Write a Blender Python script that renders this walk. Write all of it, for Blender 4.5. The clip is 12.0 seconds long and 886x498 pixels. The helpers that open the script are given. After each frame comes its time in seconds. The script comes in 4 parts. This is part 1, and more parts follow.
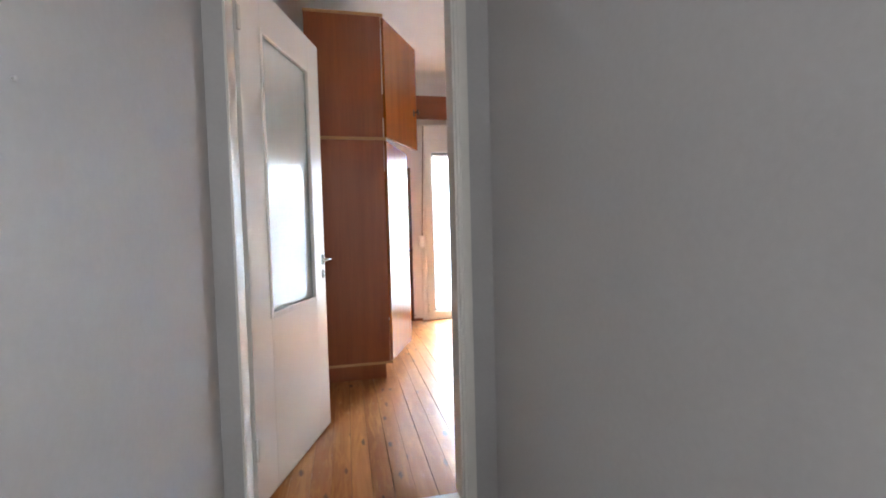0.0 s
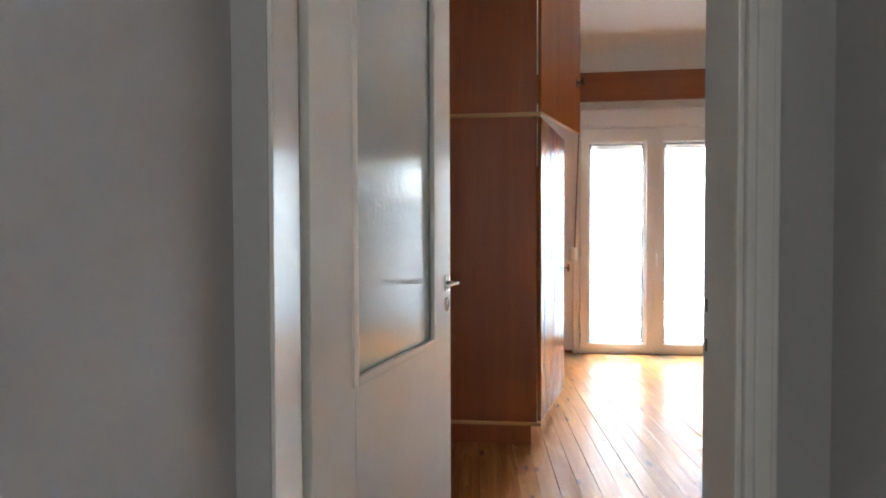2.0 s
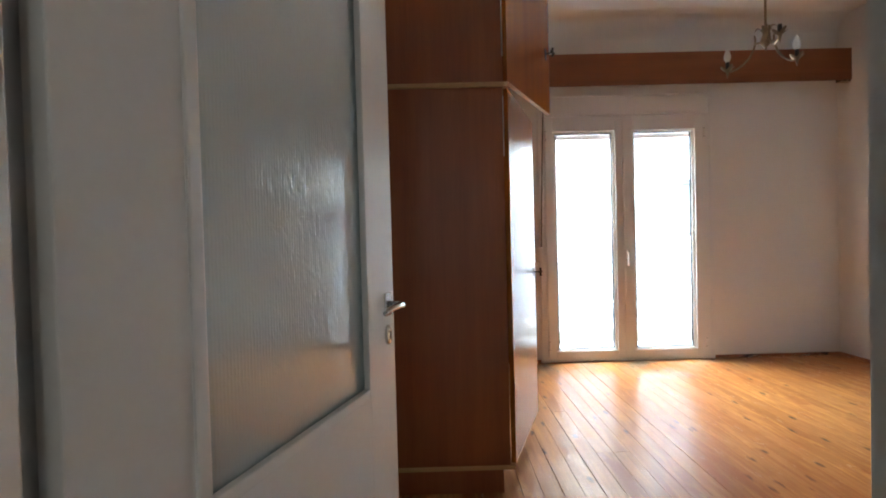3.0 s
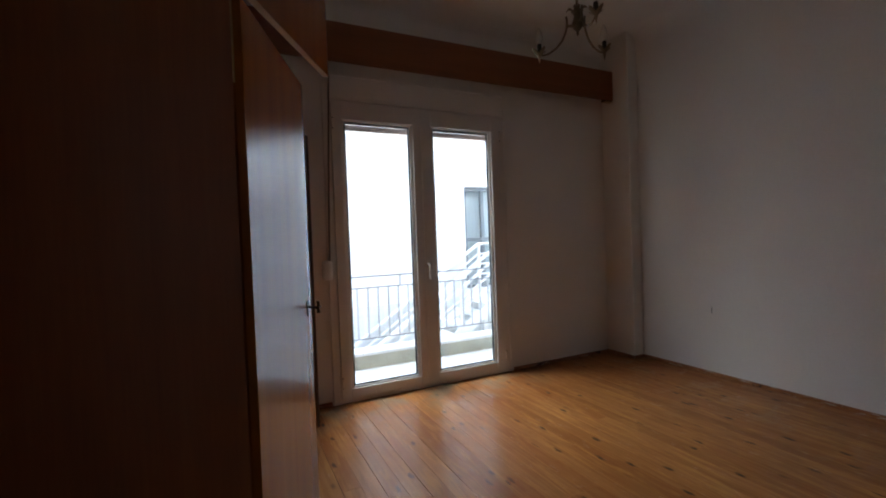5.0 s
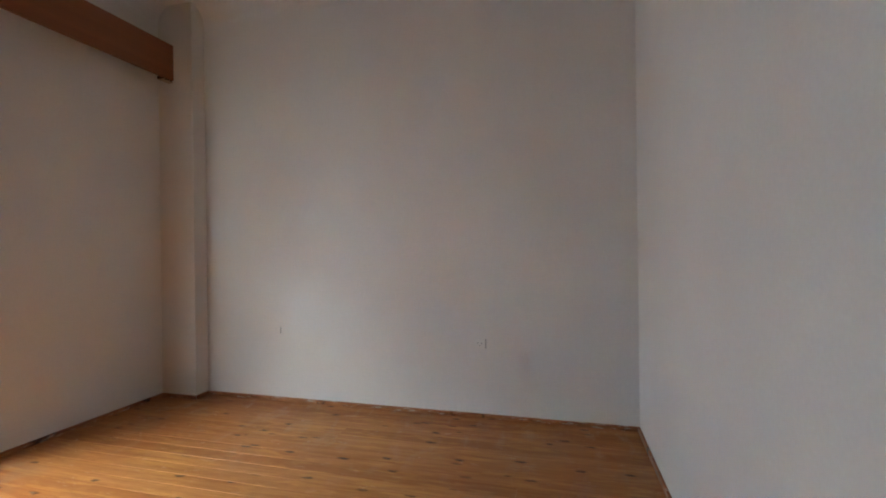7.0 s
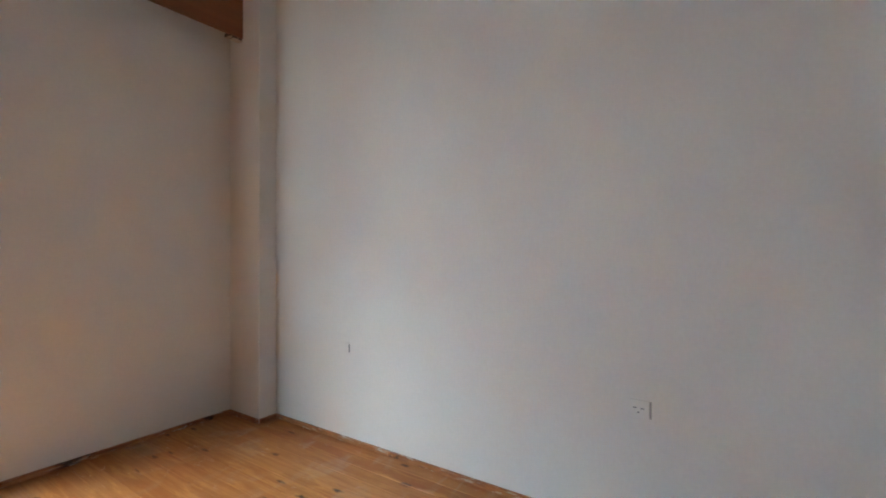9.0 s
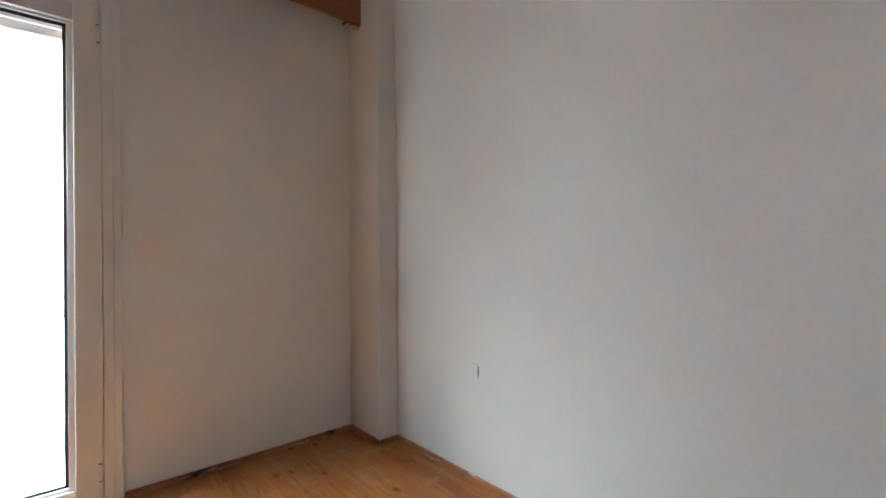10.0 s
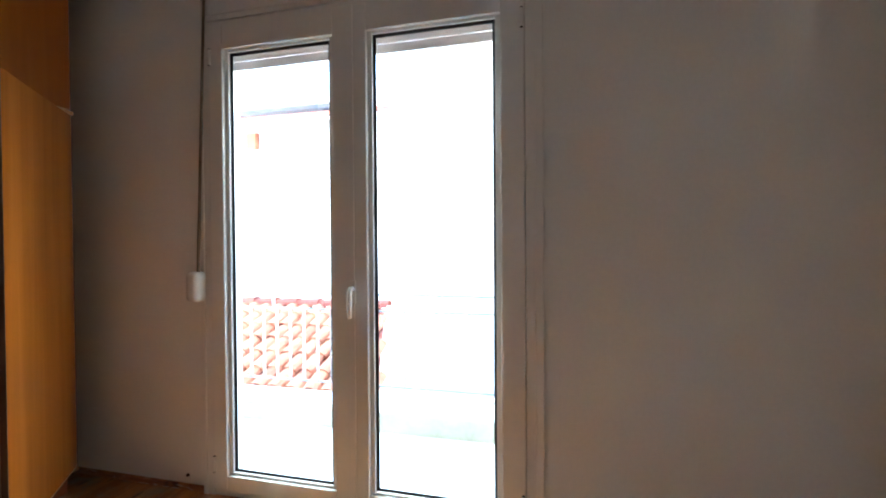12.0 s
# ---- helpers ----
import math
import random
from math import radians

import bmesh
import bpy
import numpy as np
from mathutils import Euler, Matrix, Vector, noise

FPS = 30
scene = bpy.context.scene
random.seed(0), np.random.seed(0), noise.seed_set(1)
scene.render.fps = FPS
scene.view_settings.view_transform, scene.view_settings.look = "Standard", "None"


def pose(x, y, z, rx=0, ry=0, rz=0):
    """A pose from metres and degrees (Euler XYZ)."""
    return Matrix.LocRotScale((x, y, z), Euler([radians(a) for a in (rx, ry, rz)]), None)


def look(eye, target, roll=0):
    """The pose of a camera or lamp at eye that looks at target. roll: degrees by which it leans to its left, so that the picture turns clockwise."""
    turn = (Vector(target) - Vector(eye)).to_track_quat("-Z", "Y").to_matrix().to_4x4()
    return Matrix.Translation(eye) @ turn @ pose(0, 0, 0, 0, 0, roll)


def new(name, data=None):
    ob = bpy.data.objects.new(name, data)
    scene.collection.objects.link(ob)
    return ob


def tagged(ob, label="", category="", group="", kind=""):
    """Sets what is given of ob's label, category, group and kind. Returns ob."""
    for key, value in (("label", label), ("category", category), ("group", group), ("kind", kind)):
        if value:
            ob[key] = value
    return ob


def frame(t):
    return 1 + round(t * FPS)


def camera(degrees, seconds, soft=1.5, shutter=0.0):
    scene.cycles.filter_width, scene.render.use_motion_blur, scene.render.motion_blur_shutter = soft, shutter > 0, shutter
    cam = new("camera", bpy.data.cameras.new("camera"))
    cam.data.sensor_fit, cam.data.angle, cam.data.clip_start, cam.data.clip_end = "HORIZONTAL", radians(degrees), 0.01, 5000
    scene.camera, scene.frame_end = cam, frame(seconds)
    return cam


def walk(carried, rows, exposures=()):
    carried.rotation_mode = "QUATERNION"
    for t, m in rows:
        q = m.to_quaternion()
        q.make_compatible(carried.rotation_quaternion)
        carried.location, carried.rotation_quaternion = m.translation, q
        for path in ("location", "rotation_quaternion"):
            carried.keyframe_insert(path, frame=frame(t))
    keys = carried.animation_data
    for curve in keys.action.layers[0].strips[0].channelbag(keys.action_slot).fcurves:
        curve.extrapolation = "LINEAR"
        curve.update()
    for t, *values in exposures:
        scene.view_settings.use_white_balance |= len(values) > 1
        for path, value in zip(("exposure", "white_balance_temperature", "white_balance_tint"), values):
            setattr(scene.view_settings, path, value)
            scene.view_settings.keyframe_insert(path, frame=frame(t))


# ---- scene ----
PATH = [
    (0, (0.129, 0.197, 1.087), (0.558, 2.148, 1.002), -1.5),
    (0.5, (0.136, 0.381, 1.086), (0.178, 2.378, 0.996), -1.4),
    (1, (0.156, 0.591, 1.088), (-0.039, 2.581, 1.026), -0.8),
    (1.5, (0.152, 0.83, 1.07), (-0.066, 2.817, 1.007), 0.0),
    (2, (0.125, 1.097, 1.099), (-0.047, 3.089, 1.061), -0.2),
    (2.5, (0.118, 1.344, 1.099), (0.01, 3.341, 1.074), -1.5),
    (3, (0.138, 1.584, 1.102), (0.151, 3.584, 1.067), -1.5),
    (3.2, (0.149, 1.668, 1.103), (0.241, 3.665, 1.057), -1.4),
    (4.8, (0.338, 2.286, 1.113), (1.084, 4.141, 1.065), -2.1),
    (5, (0.399, 2.335, 1.154), (1.274, 4.133, 1.11), -2.1),
    (5.5, (0.503, 2.48, 1.128), (1.9, 3.91, 1.081), -1.4),
    (5.8, (0.551, 2.541, 1.119), (2.195, 3.679, 1.09), -1.3),
    (6, (0.569, 2.598, 1.108), (2.345, 3.519, 1.094), -1.4),
    (6.5, (0.691, 2.617, 1.109), (2.618, 3.148, 1.06), -1.3),
    (7, (0.993, 2.551, 1.103), (2.927, 3.058, 1.1), -0.7),
    (7.2, (1.071, 2.549, 1.091), (3.01, 3.038, 1.104), -0.8),
    (9, (2.1, 2.763, 1.063), (3.767, 3.869, 1.064), 0.0),
    (9.5, (2.276, 2.906, 1.059), (3.784, 4.219, 1.064), -0.2),
    (10, (2.374, 3.122, 1.083), (3.698, 4.621, 1.083), -0.4),
    (10.5, (2.515, 3.318, 1.094), (3.473, 5.074, 1.083), -0.5),
    (11, (2.664, 3.479, 1.104), (3.084, 5.435, 1.108), 0.1),
    (11.5, (2.672, 3.655, 1.148), (2.569, 5.652, 1.116), 0.4),
    (12, (2.631, 3.797, 1.155), (2.147, 5.737, 1.128), -0.4),
]
cam = camera(90.4, 12.0, soft=1.9)
EXPOSURE = [(0.0, 7.02, 6650, 5), (0.5, 6.95, 6650, 4), (1.0, 6.8, 6650, 3), (1.5, 6.55, 6700, 2), (2.5, 6.1, 6750, 1), (3.2, 5.5, 6850, 2), (4.8, 3.65, 7000, 7), (5.5, 3.75, 7000, 7),
            (6.0, 4.2, 7000, 8), (6.5, 4.6, 7000, 7), (7.2, 5.3, 6700, -1), (9.0, 5.56, 6250, -4), (10.5, 5.6, 6200, -6), (11.2, 5.25, 6100, -7), (12.0, 5.05, 6150, -6)]
walk(cam, [(t, look(eye, target, roll)) for t, eye, target, roll in PATH], EXPOSURE)

# ---- world, sun, added fill lamps ----
SUN_ELEVATION, SUN_TURN = radians(52), radians(200)
world = bpy.data.worlds.new("sky")
scene.world = world
world.use_nodes = True
wn = world.node_tree
sky = wn.nodes.new("ShaderNodeTexSky")
sky.sky_type, sky.sun_disc, sky.sun_elevation, sky.sun_rotation = "NISHITA", False, SUN_ELEVATION, SUN_TURN
wn.links.new(sky.outputs[0], wn.nodes["Background"].inputs[0])
wn.nodes["Background"].inputs[1].default_value = 0.15
sun = bpy.data.lights.new("sun", "SUN")
sun.energy, sun.angle, sun.color = 5.0, radians(0.6), (1.0, 0.96, 0.91)
sun_object = new("sun", sun)
sun_dir = Vector((math.sin(SUN_TURN) * math.cos(SUN_ELEVATION), math.cos(SUN_TURN) * math.cos(SUN_ELEVATION), math.sin(SUN_ELEVATION)))
sun_object.matrix_world = look(sun_dir * 40, (0, 0, 0))

# Added fill lamp, hidden above the balcony door, to lift the room's light.
balcony_fill = bpy.data.lights.new("balcony_fill_lamp", "AREA")
balcony_fill.shape, balcony_fill.size, balcony_fill.size_y, balcony_fill.energy, balcony_fill.color = "RECTANGLE", 2.3, 0.6, 6.4, (0.94, 0.97, 1.0)
new("balcony_fill_lamp", balcony_fill).matrix_world = look((1.50, 6.70, 2.95), (2.20, 4.2, 0.6))
# Added lamp out of view, standing in for cool sky light from the west.
west_lamp = bpy.data.lights.new("west_fill_lamp", "AREA")
west_lamp.shape, west_lamp.size, west_lamp.size_y, west_lamp.energy, west_lamp.color = "RECTANGLE", 0.36, 1.9, 0.47, (0.80, 0.93, 1.0)
new("west_fill_lamp", west_lamp).matrix_world = look((0.40, 6.08, 1.45), (3.87, 4.6, 0.9))
# Invented source behind the camera, there to brighten the hall walls.
hall_fill = bpy.data.lights.new("hall_fill_lamp", "AREA")
hall_fill.shape, hall_fill.size, hall_fill.size_y, hall_fill.energy, hall_fill.color = "RECTANGLE", 0.56, 1.04, 0.345, (0.96, 0.955, 1.0)
new("hall_fill_lamp", hall_fill).matrix_world = look((0.76, -0.85, 1.55), (-0.3, -0.85, 1.5))

# ---- plan ----
XL, XR = -0.33, 3.868          # west and east walls of the bedroom
YD0, YD = 1.87, 2.085          # hall side and bedroom side of the wall with the door
YW, YO = 5.54, 5.78            # inner and outer side of the wall with the balcony door
FZ = -0.018                     # level of the floor boards
HC = 3.0                       # ceiling height
HL, HR = -0.325, 0.70         # hall walls
JL, JR, JH = -0.255, 0.55, 2.13  # door opening in the frame
WX0, WX1, WZ = 1.045, 2.575, 2.37  # balcony door opening


# ---- materials ----
def material(name, rough=0.5, metal=0.0, coat=0.0):
    m = bpy.data.materials.new(name)
    m.use_nodes = True
    b = m.node_tree.nodes["Principled BSDF"]
    b.inputs["Roughness"].default_value = rough
    b.inputs["Metallic"].default_value = metal
    b.inputs["Coat Weight"].default_value = coat
    b.inputs["Coat Roughness"].default_value = 0.12
    return m, m.node_tree, b


def coords(nt, stretch=(1, 1, 1), shift=False, space="Object"):
    tc = nt.nodes.new("ShaderNodeTexCoord")
    mp = nt.nodes.new("ShaderNodeMapping")
    mp.inputs["Scale"].default_value = stretch
    nt.links.new(tc.outputs[space], mp.inputs[0])
    if shift:
        info = nt.nodes.new("ShaderNodeObjectInfo")
        mul = nt.nodes.new("ShaderNodeMath")
        mul.operation = "MULTIPLY"
        mul.inputs[1].default_value = 37.0
        nt.links.new(info.outputs["Random"], mul.inputs[0])
        nt.links.new(mul.outputs[0], mp.inputs["Location"])
    return mp.outputs[0]


def world_coords(nt, stretch=(1, 1, 1)):
    g = nt.nodes.new("ShaderNodeNewGeometry")
    mp = nt.nodes.new("ShaderNodeMapping")
    mp.inputs["Scale"].default_value = stretch
    nt.links.new(g.outputs["Position"], mp.inputs[0])
    return mp.outputs[0]


def grain(nt, vec, scale, detail=4.0, rough=0.55, distortion=0.0):
    n = nt.nodes.new("ShaderNodeTexNoise")
    n.inputs["Scale"].default_value, n.inputs["Detail"].default_value = scale, detail
    n.inputs["Roughness"].default_value, n.inputs["Distortion"].default_value = rough, distortion
    nt.links.new(vec, n.inputs["Vector"])
    return n.outputs["Fac"]


def ramp(nt, fac, stops):
    r = nt.nodes.new("ShaderNodeValToRGB")
    while len(r.color_ramp.elements) < len(stops):
        r.color_ramp.elements.new(0.5)
    for e, (p, c) in zip(r.color_ramp.elements, stops):
        e.position = p
        e.color = (*c, 1) if isinstance(c, tuple) else (c, c, c, 1)
    nt.links.new(fac, r.inputs[0])
    return r.outputs[0]


def mix(nt, fac, a, b, blend="MIX"):
    m = nt.nodes.new("ShaderNodeMix")
    m.data_type, m.blend_type = "RGBA", blend
    for socket, value in ((m.inputs[0], fac), (m.inputs[6], a), (m.inputs[7], b)):
        if isinstance(value, (int, float)):
            socket.default_value = value
        elif isinstance(value, tuple):
            socket.default_value = (*value, 1)
        else:
            nt.links.new(value, socket)
    return m.outputs[2]


def bump(nt, b, height, strength, distance=0.002):
    n = nt.nodes.new("ShaderNodeBump")
    n.inputs["Strength"].default_value, n.inputs["Distance"].default_value = strength, distance
    nt.links.new(height, n.inputs["Height"])
    nt.links.new(n.outputs[0], b.inputs["Normal"])


def mottled(name, c1, c2, rough, scale=3.0, fine=90.0, relief=0.25, metal=0.0, coat=0.0, stretch=(1, 1, 1), shift=False, rough2=None):
    """Paint, plaster, stone, metal: two tones in large and small patches, with fine relief."""
    m, nt, b = material(name, rough, metal, coat)
    v = coords(nt, stretch, shift) if shift else world_coords(nt, stretch)
    large, small = grain(nt, v, scale, 3), grain(nt, v, fine, 3)
    tone = mix(nt, 0.35, large, small)
    nt.links.new(ramp(nt, tone, [(0.32, c1), (0.68, c2)]), b.inputs["Base Color"])
    nt.links.new(ramp(nt, large, [(0.3, rough), (0.7, rough2 or rough * 1.25)]), b.inputs["Roughness"])
    bump(nt, b, small, relief)
    return m


def veneer(name, dark, light, rough, along=(38, 38, 1.6), coat=0.0, shift=True, relief=0.12, fineness=0.45):
    """Wood with grain that runs along the axis with the small stretch."""
    m, nt, b = material(name, rough, 0.0, coat)
    v = coords(nt, along, shift)
    broad = grain(nt, v, 0.35, 3, 0.5, 0.6)
    fine = grain(nt, v, 3.2, 5, 0.65, 0.3)
    tone = mix(nt, fineness, broad, fine)
    nt.links.new(ramp(nt, tone, [(0.3, dark), (0.7, light)]), b.inputs["Base Color"])
    nt.links.new(ramp(nt, fine, [(0.3, rough * (1 - fineness / 3)), (0.7, rough * (1 + fineness * 2 / 3))]), b.inputs["Roughness"])
    bump(nt, b, fine, relief, 0.001)
    return m


def pine(name):
    """Varnished pine boards with knots, streaks, scratches and worn grey patches."""
    m, nt, b = material(name, 0.4, 0.0, 0.3)
    b.inputs["Specular IOR Level"].default_value = 0.12
    along = coords(nt, (46, 1.7, 20), True)
    streak = grain(nt, along, 1.0, 5, 0.6, 0.5)
    info = nt.nodes.new("ShaderNodeObjectInfo")
    board = ramp(nt, info.outputs["Random"], [(0.0, (0.34, 0.132, 0.040)), (0.3, (0.45, 0.196, 0.062)), (0.75, (0.53, 0.248, 0.084)), (0.95, (0.41, 0.155, 0.048)), (1.0, (0.26, 0.090, 0.030))])
    wood = mix(nt, ramp(nt, streak, [(0.34, 0.0), (0.68, 0.78)]), board, (0.30, 0.092, 0.022))
    blotch = grain(nt, coords(nt, (26, 3.4, 1), True), 1.0, 4, 0.6, 0.6)
    wood = mix(nt, ramp(nt, blotch, [(0.50, 0.0), (0.66, 0.55)]), wood, (0.62, 0.30, 0.085))
    cells = coords(nt, (11.5, 4.2, 1), True)
    wobble = nt.nodes.new("ShaderNodeMix")
    wobble.data_type = "VECTOR"
    wobble.inputs[0].default_value = 0.22
    ripple = nt.nodes.new("ShaderNodeTexNoise")
    ripple.inputs["Scale"].default_value = 5.0
    nt.links.new(cells, ripple.inputs["Vector"])
    nt.links.new(cells, wobble.inputs[4])
    nt.links.new(ripple.outputs["Color"], wobble.inputs[5])
    cells = wobble.outputs[1]
    vo = nt.nodes.new("ShaderNodeTexVoronoi")
    vo.voronoi_dimensions = "2D"
    vo.inputs["Scale"].default_value = 1.0
    nt.links.new(cells, vo.inputs["Vector"])
    knot = ramp(nt, vo.outputs["Distance"], [(0.0, 1.0), (0.055, 0.9), (0.125, 0.0)])
    chosen = ramp(nt, vo.outputs["Color"], [(0.42, 0.0), (0.52, 1.0)])
    knots = mix(nt, 1.0, knot, chosen, "MULTIPLY")
    wood = mix(nt, knots, wood, (0.055, 0.026, 0.015))
    w = world_coords(nt)
    patch = grain(nt, w, 0.9, 4, 0.5, 0.2)
    wood = mix(nt, ramp(nt, patch, [(0.46, 0.0), (0.70, 0.5)]), wood, (0.34, 0.095, 0.026))
    sep = nt.nodes.new("ShaderNodeSeparateXYZ")
    nt.links.new(w, sep.inputs[0])
    near = nt.nodes.new("ShaderNodeMapRange")
    near.inputs["From Min"].default_value, near.inputs["From Max"].default_value = 5.0, 5.45
    nt.links.new(sep.outputs["Y"], near.inputs["Value"])
    door_wear = mix(nt, 1.0, ramp(nt, grain(nt, w, 5.5, 5, 0.6), [(0.46, 0.0), (0.58, 0.7)]), near.outputs[0], "MULTIPLY")
    aside = nt.nodes.new("ShaderNodeMapRange")
    aside.inputs["From Min"].default_value, aside.inputs["From Max"].default_value = 2.9, 2.3
    nt.links.new(sep.outputs["X"], aside.inputs["Value"])
    door_wear = mix(nt, 1.0, door_wear, aside.outputs[0], "MULTIPLY")
    wood = mix(nt, door_wear, wood, (0.27, 0.235, 0.17))
    far_side = nt.nodes.new("ShaderNodeMapRange")
    far_side.inputs["From Min"].default_value, far_side.inputs["From Max"].default_value = 2.7, 3.8
    nt.links.new(sep.outputs["X"], far_side.inputs["Value"])
    dust = mix(nt, 1.0, ramp(nt, grain(nt, world_coords(nt, (1.6, 3.2, 1)), 2.2, 6, 0.62, 0.4), [(0.54, 0.0), (0.72, 0.45)]), far_side.outputs[0], "MULTIPLY")
    wood = mix(nt, dust, wood, (0.47, 0.36, 0.26))
    nt.links.new(wood, b.inputs["Base Color"])
    gleam = grain(nt, world_coords(nt, (17, 6, 1)), 1.0, 5, 0.62, 0.4)
    nt.links.new(ramp(nt, gleam, [(0.40, 0.10), (0.62, 0.65)]), b.inputs["Coat Weight"])
    scuff = grain(nt, world_coords(nt, (24, 9, 1)), 1.0, 6, 0.7, 0.8)
    nt.links.new(ramp(nt, scuff, [(0.36, 0.10), (0.66, 0.30)]), b.inputs["Coat Roughness"])
    scratch = grain(nt, world_coords(nt, (160, 22, 60)), 1.0, 5, 0.65, 0.4)
    gloss = mix(nt, 0.5, scratch, patch)
    nt.links.new(ramp(nt, gloss, [(0.36, 0.36), (0.64, 0.52)]), b.inputs["Roughness"])
    bump(nt, b, mix(nt, 0.35, streak, scratch), 0.09, 0.0008)
    return m


def clear_glass(name, tint=(0.965, 0.975, 0.97)):
    m, nt, b = material(name, 0.0)
    b.inputs["Transmission Weight"].default_value = 1.0
    b.inputs["IOR"].default_value = 1.45
    b.inputs["Base Color"].default_value = (*tint, 1)
    return m


def rippled_glass(name):
    """Translucent glass with fine upright ribs over a hammered, dripping relief."""
    m, nt, b = material(name, 0.16)
    b.inputs["Transmission Weight"].default_value = 0.25
    b.inputs["IOR"].default_value = 1.6
    b.inputs["Base Color"].default_value = (0.66, 0.76, 0.76, 1)
    b.inputs["Specular IOR Level"].default_value = 0.6
    b.inputs["Coat Weight"].default_value = 1.0
    b.inputs["Coat IOR"].default_value = 2.05
    b.inputs["Coat Roughness"].default_value = 0.02
    hammer = grain(nt, coords(nt, (66, 1, 27)), 1.0, 2, 0.55, 1.0)
    ribs = nt.nodes.new("ShaderNodeTexWave")
    ribs.bands_direction = "X"
    ribs.inputs["Scale"].default_value = 44.0
    ribs.inputs["Distortion"].default_value = 0.4
    nt.links.new(coords(nt), ribs.inputs["Vector"])
    relief = mix(nt, 0.16, hammer, ribs.outputs["Fac"])
    bump(nt, b, relief, 1.0, 0.00125)
    nt.links.new(b.inputs["Normal"].links[0].from_socket, b.inputs["Coat Normal"])
    return m


PLASTER = mottled("white_wall_paint", (0.74, 0.735, 0.72), (0.81, 0.805, 0.79), 0.75, 1.3, 70, 0.18)
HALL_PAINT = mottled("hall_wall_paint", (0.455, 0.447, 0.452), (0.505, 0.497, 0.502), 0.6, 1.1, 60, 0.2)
CEILING_PAINT = mottled("ceiling_paint", (0.74, 0.74, 0.73), (0.80, 0.80, 0.79), 0.8, 1.5, 80, 0.15)
DOOR_PAINT = mottled("cream_gloss_paint", (0.81, 0.79, 0.75), (0.86, 0.845, 0.81), 0.28, 2.2, 70, 0.05, coat=0.3)
TRIM_PAINT = mottled("cream_trim_paint", (0.80, 0.78, 0.74), (0.86, 0.84, 0.80), 0.22, 2.5, 30, 0.15, coat=0.3)
UPVC = mottled("white_window_plastic", (0.74, 0.735, 0.72), (0.80, 0.795, 0.78), 0.32, 2.0, 50, 0.05)
VENEER = veneer("red_brown_veneer", (0.24, 0.064, 0.019), (0.35, 0.106, 0.033), 0.34, coat=0.2)
VENEER_DOOR = veneer("glossy_orange_veneer", (0.29, 0.076, 0.008), (0.39, 0.115, 0.014), 0.24, coat=0.14, relief=0.02, fineness=0.12)
PELMET_WOOD = veneer("pelmet_veneer", (0.20, 0.066, 0.022), (0.285, 0.10, 0.036), 0.5, along=(1.6, 38, 38))
EDGE_WOOD = veneer("pale_edge_strip", (0.42, 0.22, 0.085), (0.58, 0.34, 0.15), 0.4, along=(3, 3, 30))
RAW_WOOD = veneer("pale_raw_wood", (0.50, 0.40, 0.29), (0.68, 0.58, 0.45), 0.7, along=(3, 3, 30))
DARK_EDGE = veneer("dark_door_edge", (0.045, 0.014, 0.006), (0.08, 0.026, 0.010), 0.45)
INSIDE_WOOD = veneer("wardrobe_inside", (0.30, 0.16, 0.07), (0.40, 0.23, 0.11), 0.6)
PINE = pine("varnished_pine")


def worn_wood(name):
    """Stained skirting wood with dark burnt spots and pale paint smears."""
    m, nt, b = material(name, 0.4)
    fine = grain(nt, world_coords(nt, (9, 9, 60)), 1.0, 5, 0.6, 0.4)
    wood = ramp(nt, fine, [(0.3, (0.22, 0.070, 0.020)), (0.7, (0.46, 0.19, 0.065))])
    spots = ramp(nt, grain(nt, world_coords(nt, (7, 7, 7)), 1.0, 3, 0.5), [(0.60, 0.0), (0.66, 1.0)])
    wood = mix(nt, spots, wood, (0.045, 0.020, 0.012))
    smear = ramp(nt, grain(nt, world_coords(nt, (11, 11, 90)), 1.0, 5, 0.65, 0.5), [(0.55, 0.0), (0.64, 0.7)])
    nt.links.new(mix(nt, smear, wood, (0.62, 0.58, 0.53)), b.inputs["Base Color"])
    bump(nt, b, fine, 0.3, 0.001)
    return m


SKIRTING_WOOD = worn_wood("worn_skirting_wood")
SUBFLOOR = mottled("dark_subfloor", (0.03, 0.015, 0.008), (0.05, 0.025, 0.012), 0.9)
CHROME = mottled("satin_nickel", (0.55, 0.53, 0.49), (0.66, 0.64, 0.60), 0.24, 8, 60, 0.03, metal=1.0)
BRASS = mottled("aged_bronze", (0.16, 0.12, 0.08), (0.32, 0.25, 0.17), 0.30, 14, 90, 0.1, metal=1.0)
IRON = mottled("dark_iron", (0.035, 0.030, 0.026), (0.07, 0.06, 0.05), 0.45, 14, 90, 0.1, metal=0.6)
BLACK = mottled("black_plastic", (0.012, 0.012, 0.012), (0.02, 0.02, 0.02), 0.4)
SEAL = mottled("black_glazing_seal", (0.012, 0.012, 0.015), (0.02, 0.02, 0.025), 0.6)
STRAP = mottled("brown_strap_webbing", (0.15, 0.125, 0.10), (0.22, 0.19, 0.155), 0.85, 9, 300, 0.4)
PLATE = mottled("white_plate_plastic", (0.84, 0.84, 0.83), (0.88, 0.88, 0.87), 0.22)
PLATE_SIDE_SHADE = mottled("plate_side_shade", (0.34, 0.34, 0.34), (0.42, 0.42, 0.42), 0.6)
WALL_PLATE = mottled("painted_over_plate", (0.75, 0.745, 0.73), (0.80, 0.795, 0.78), 0.6)
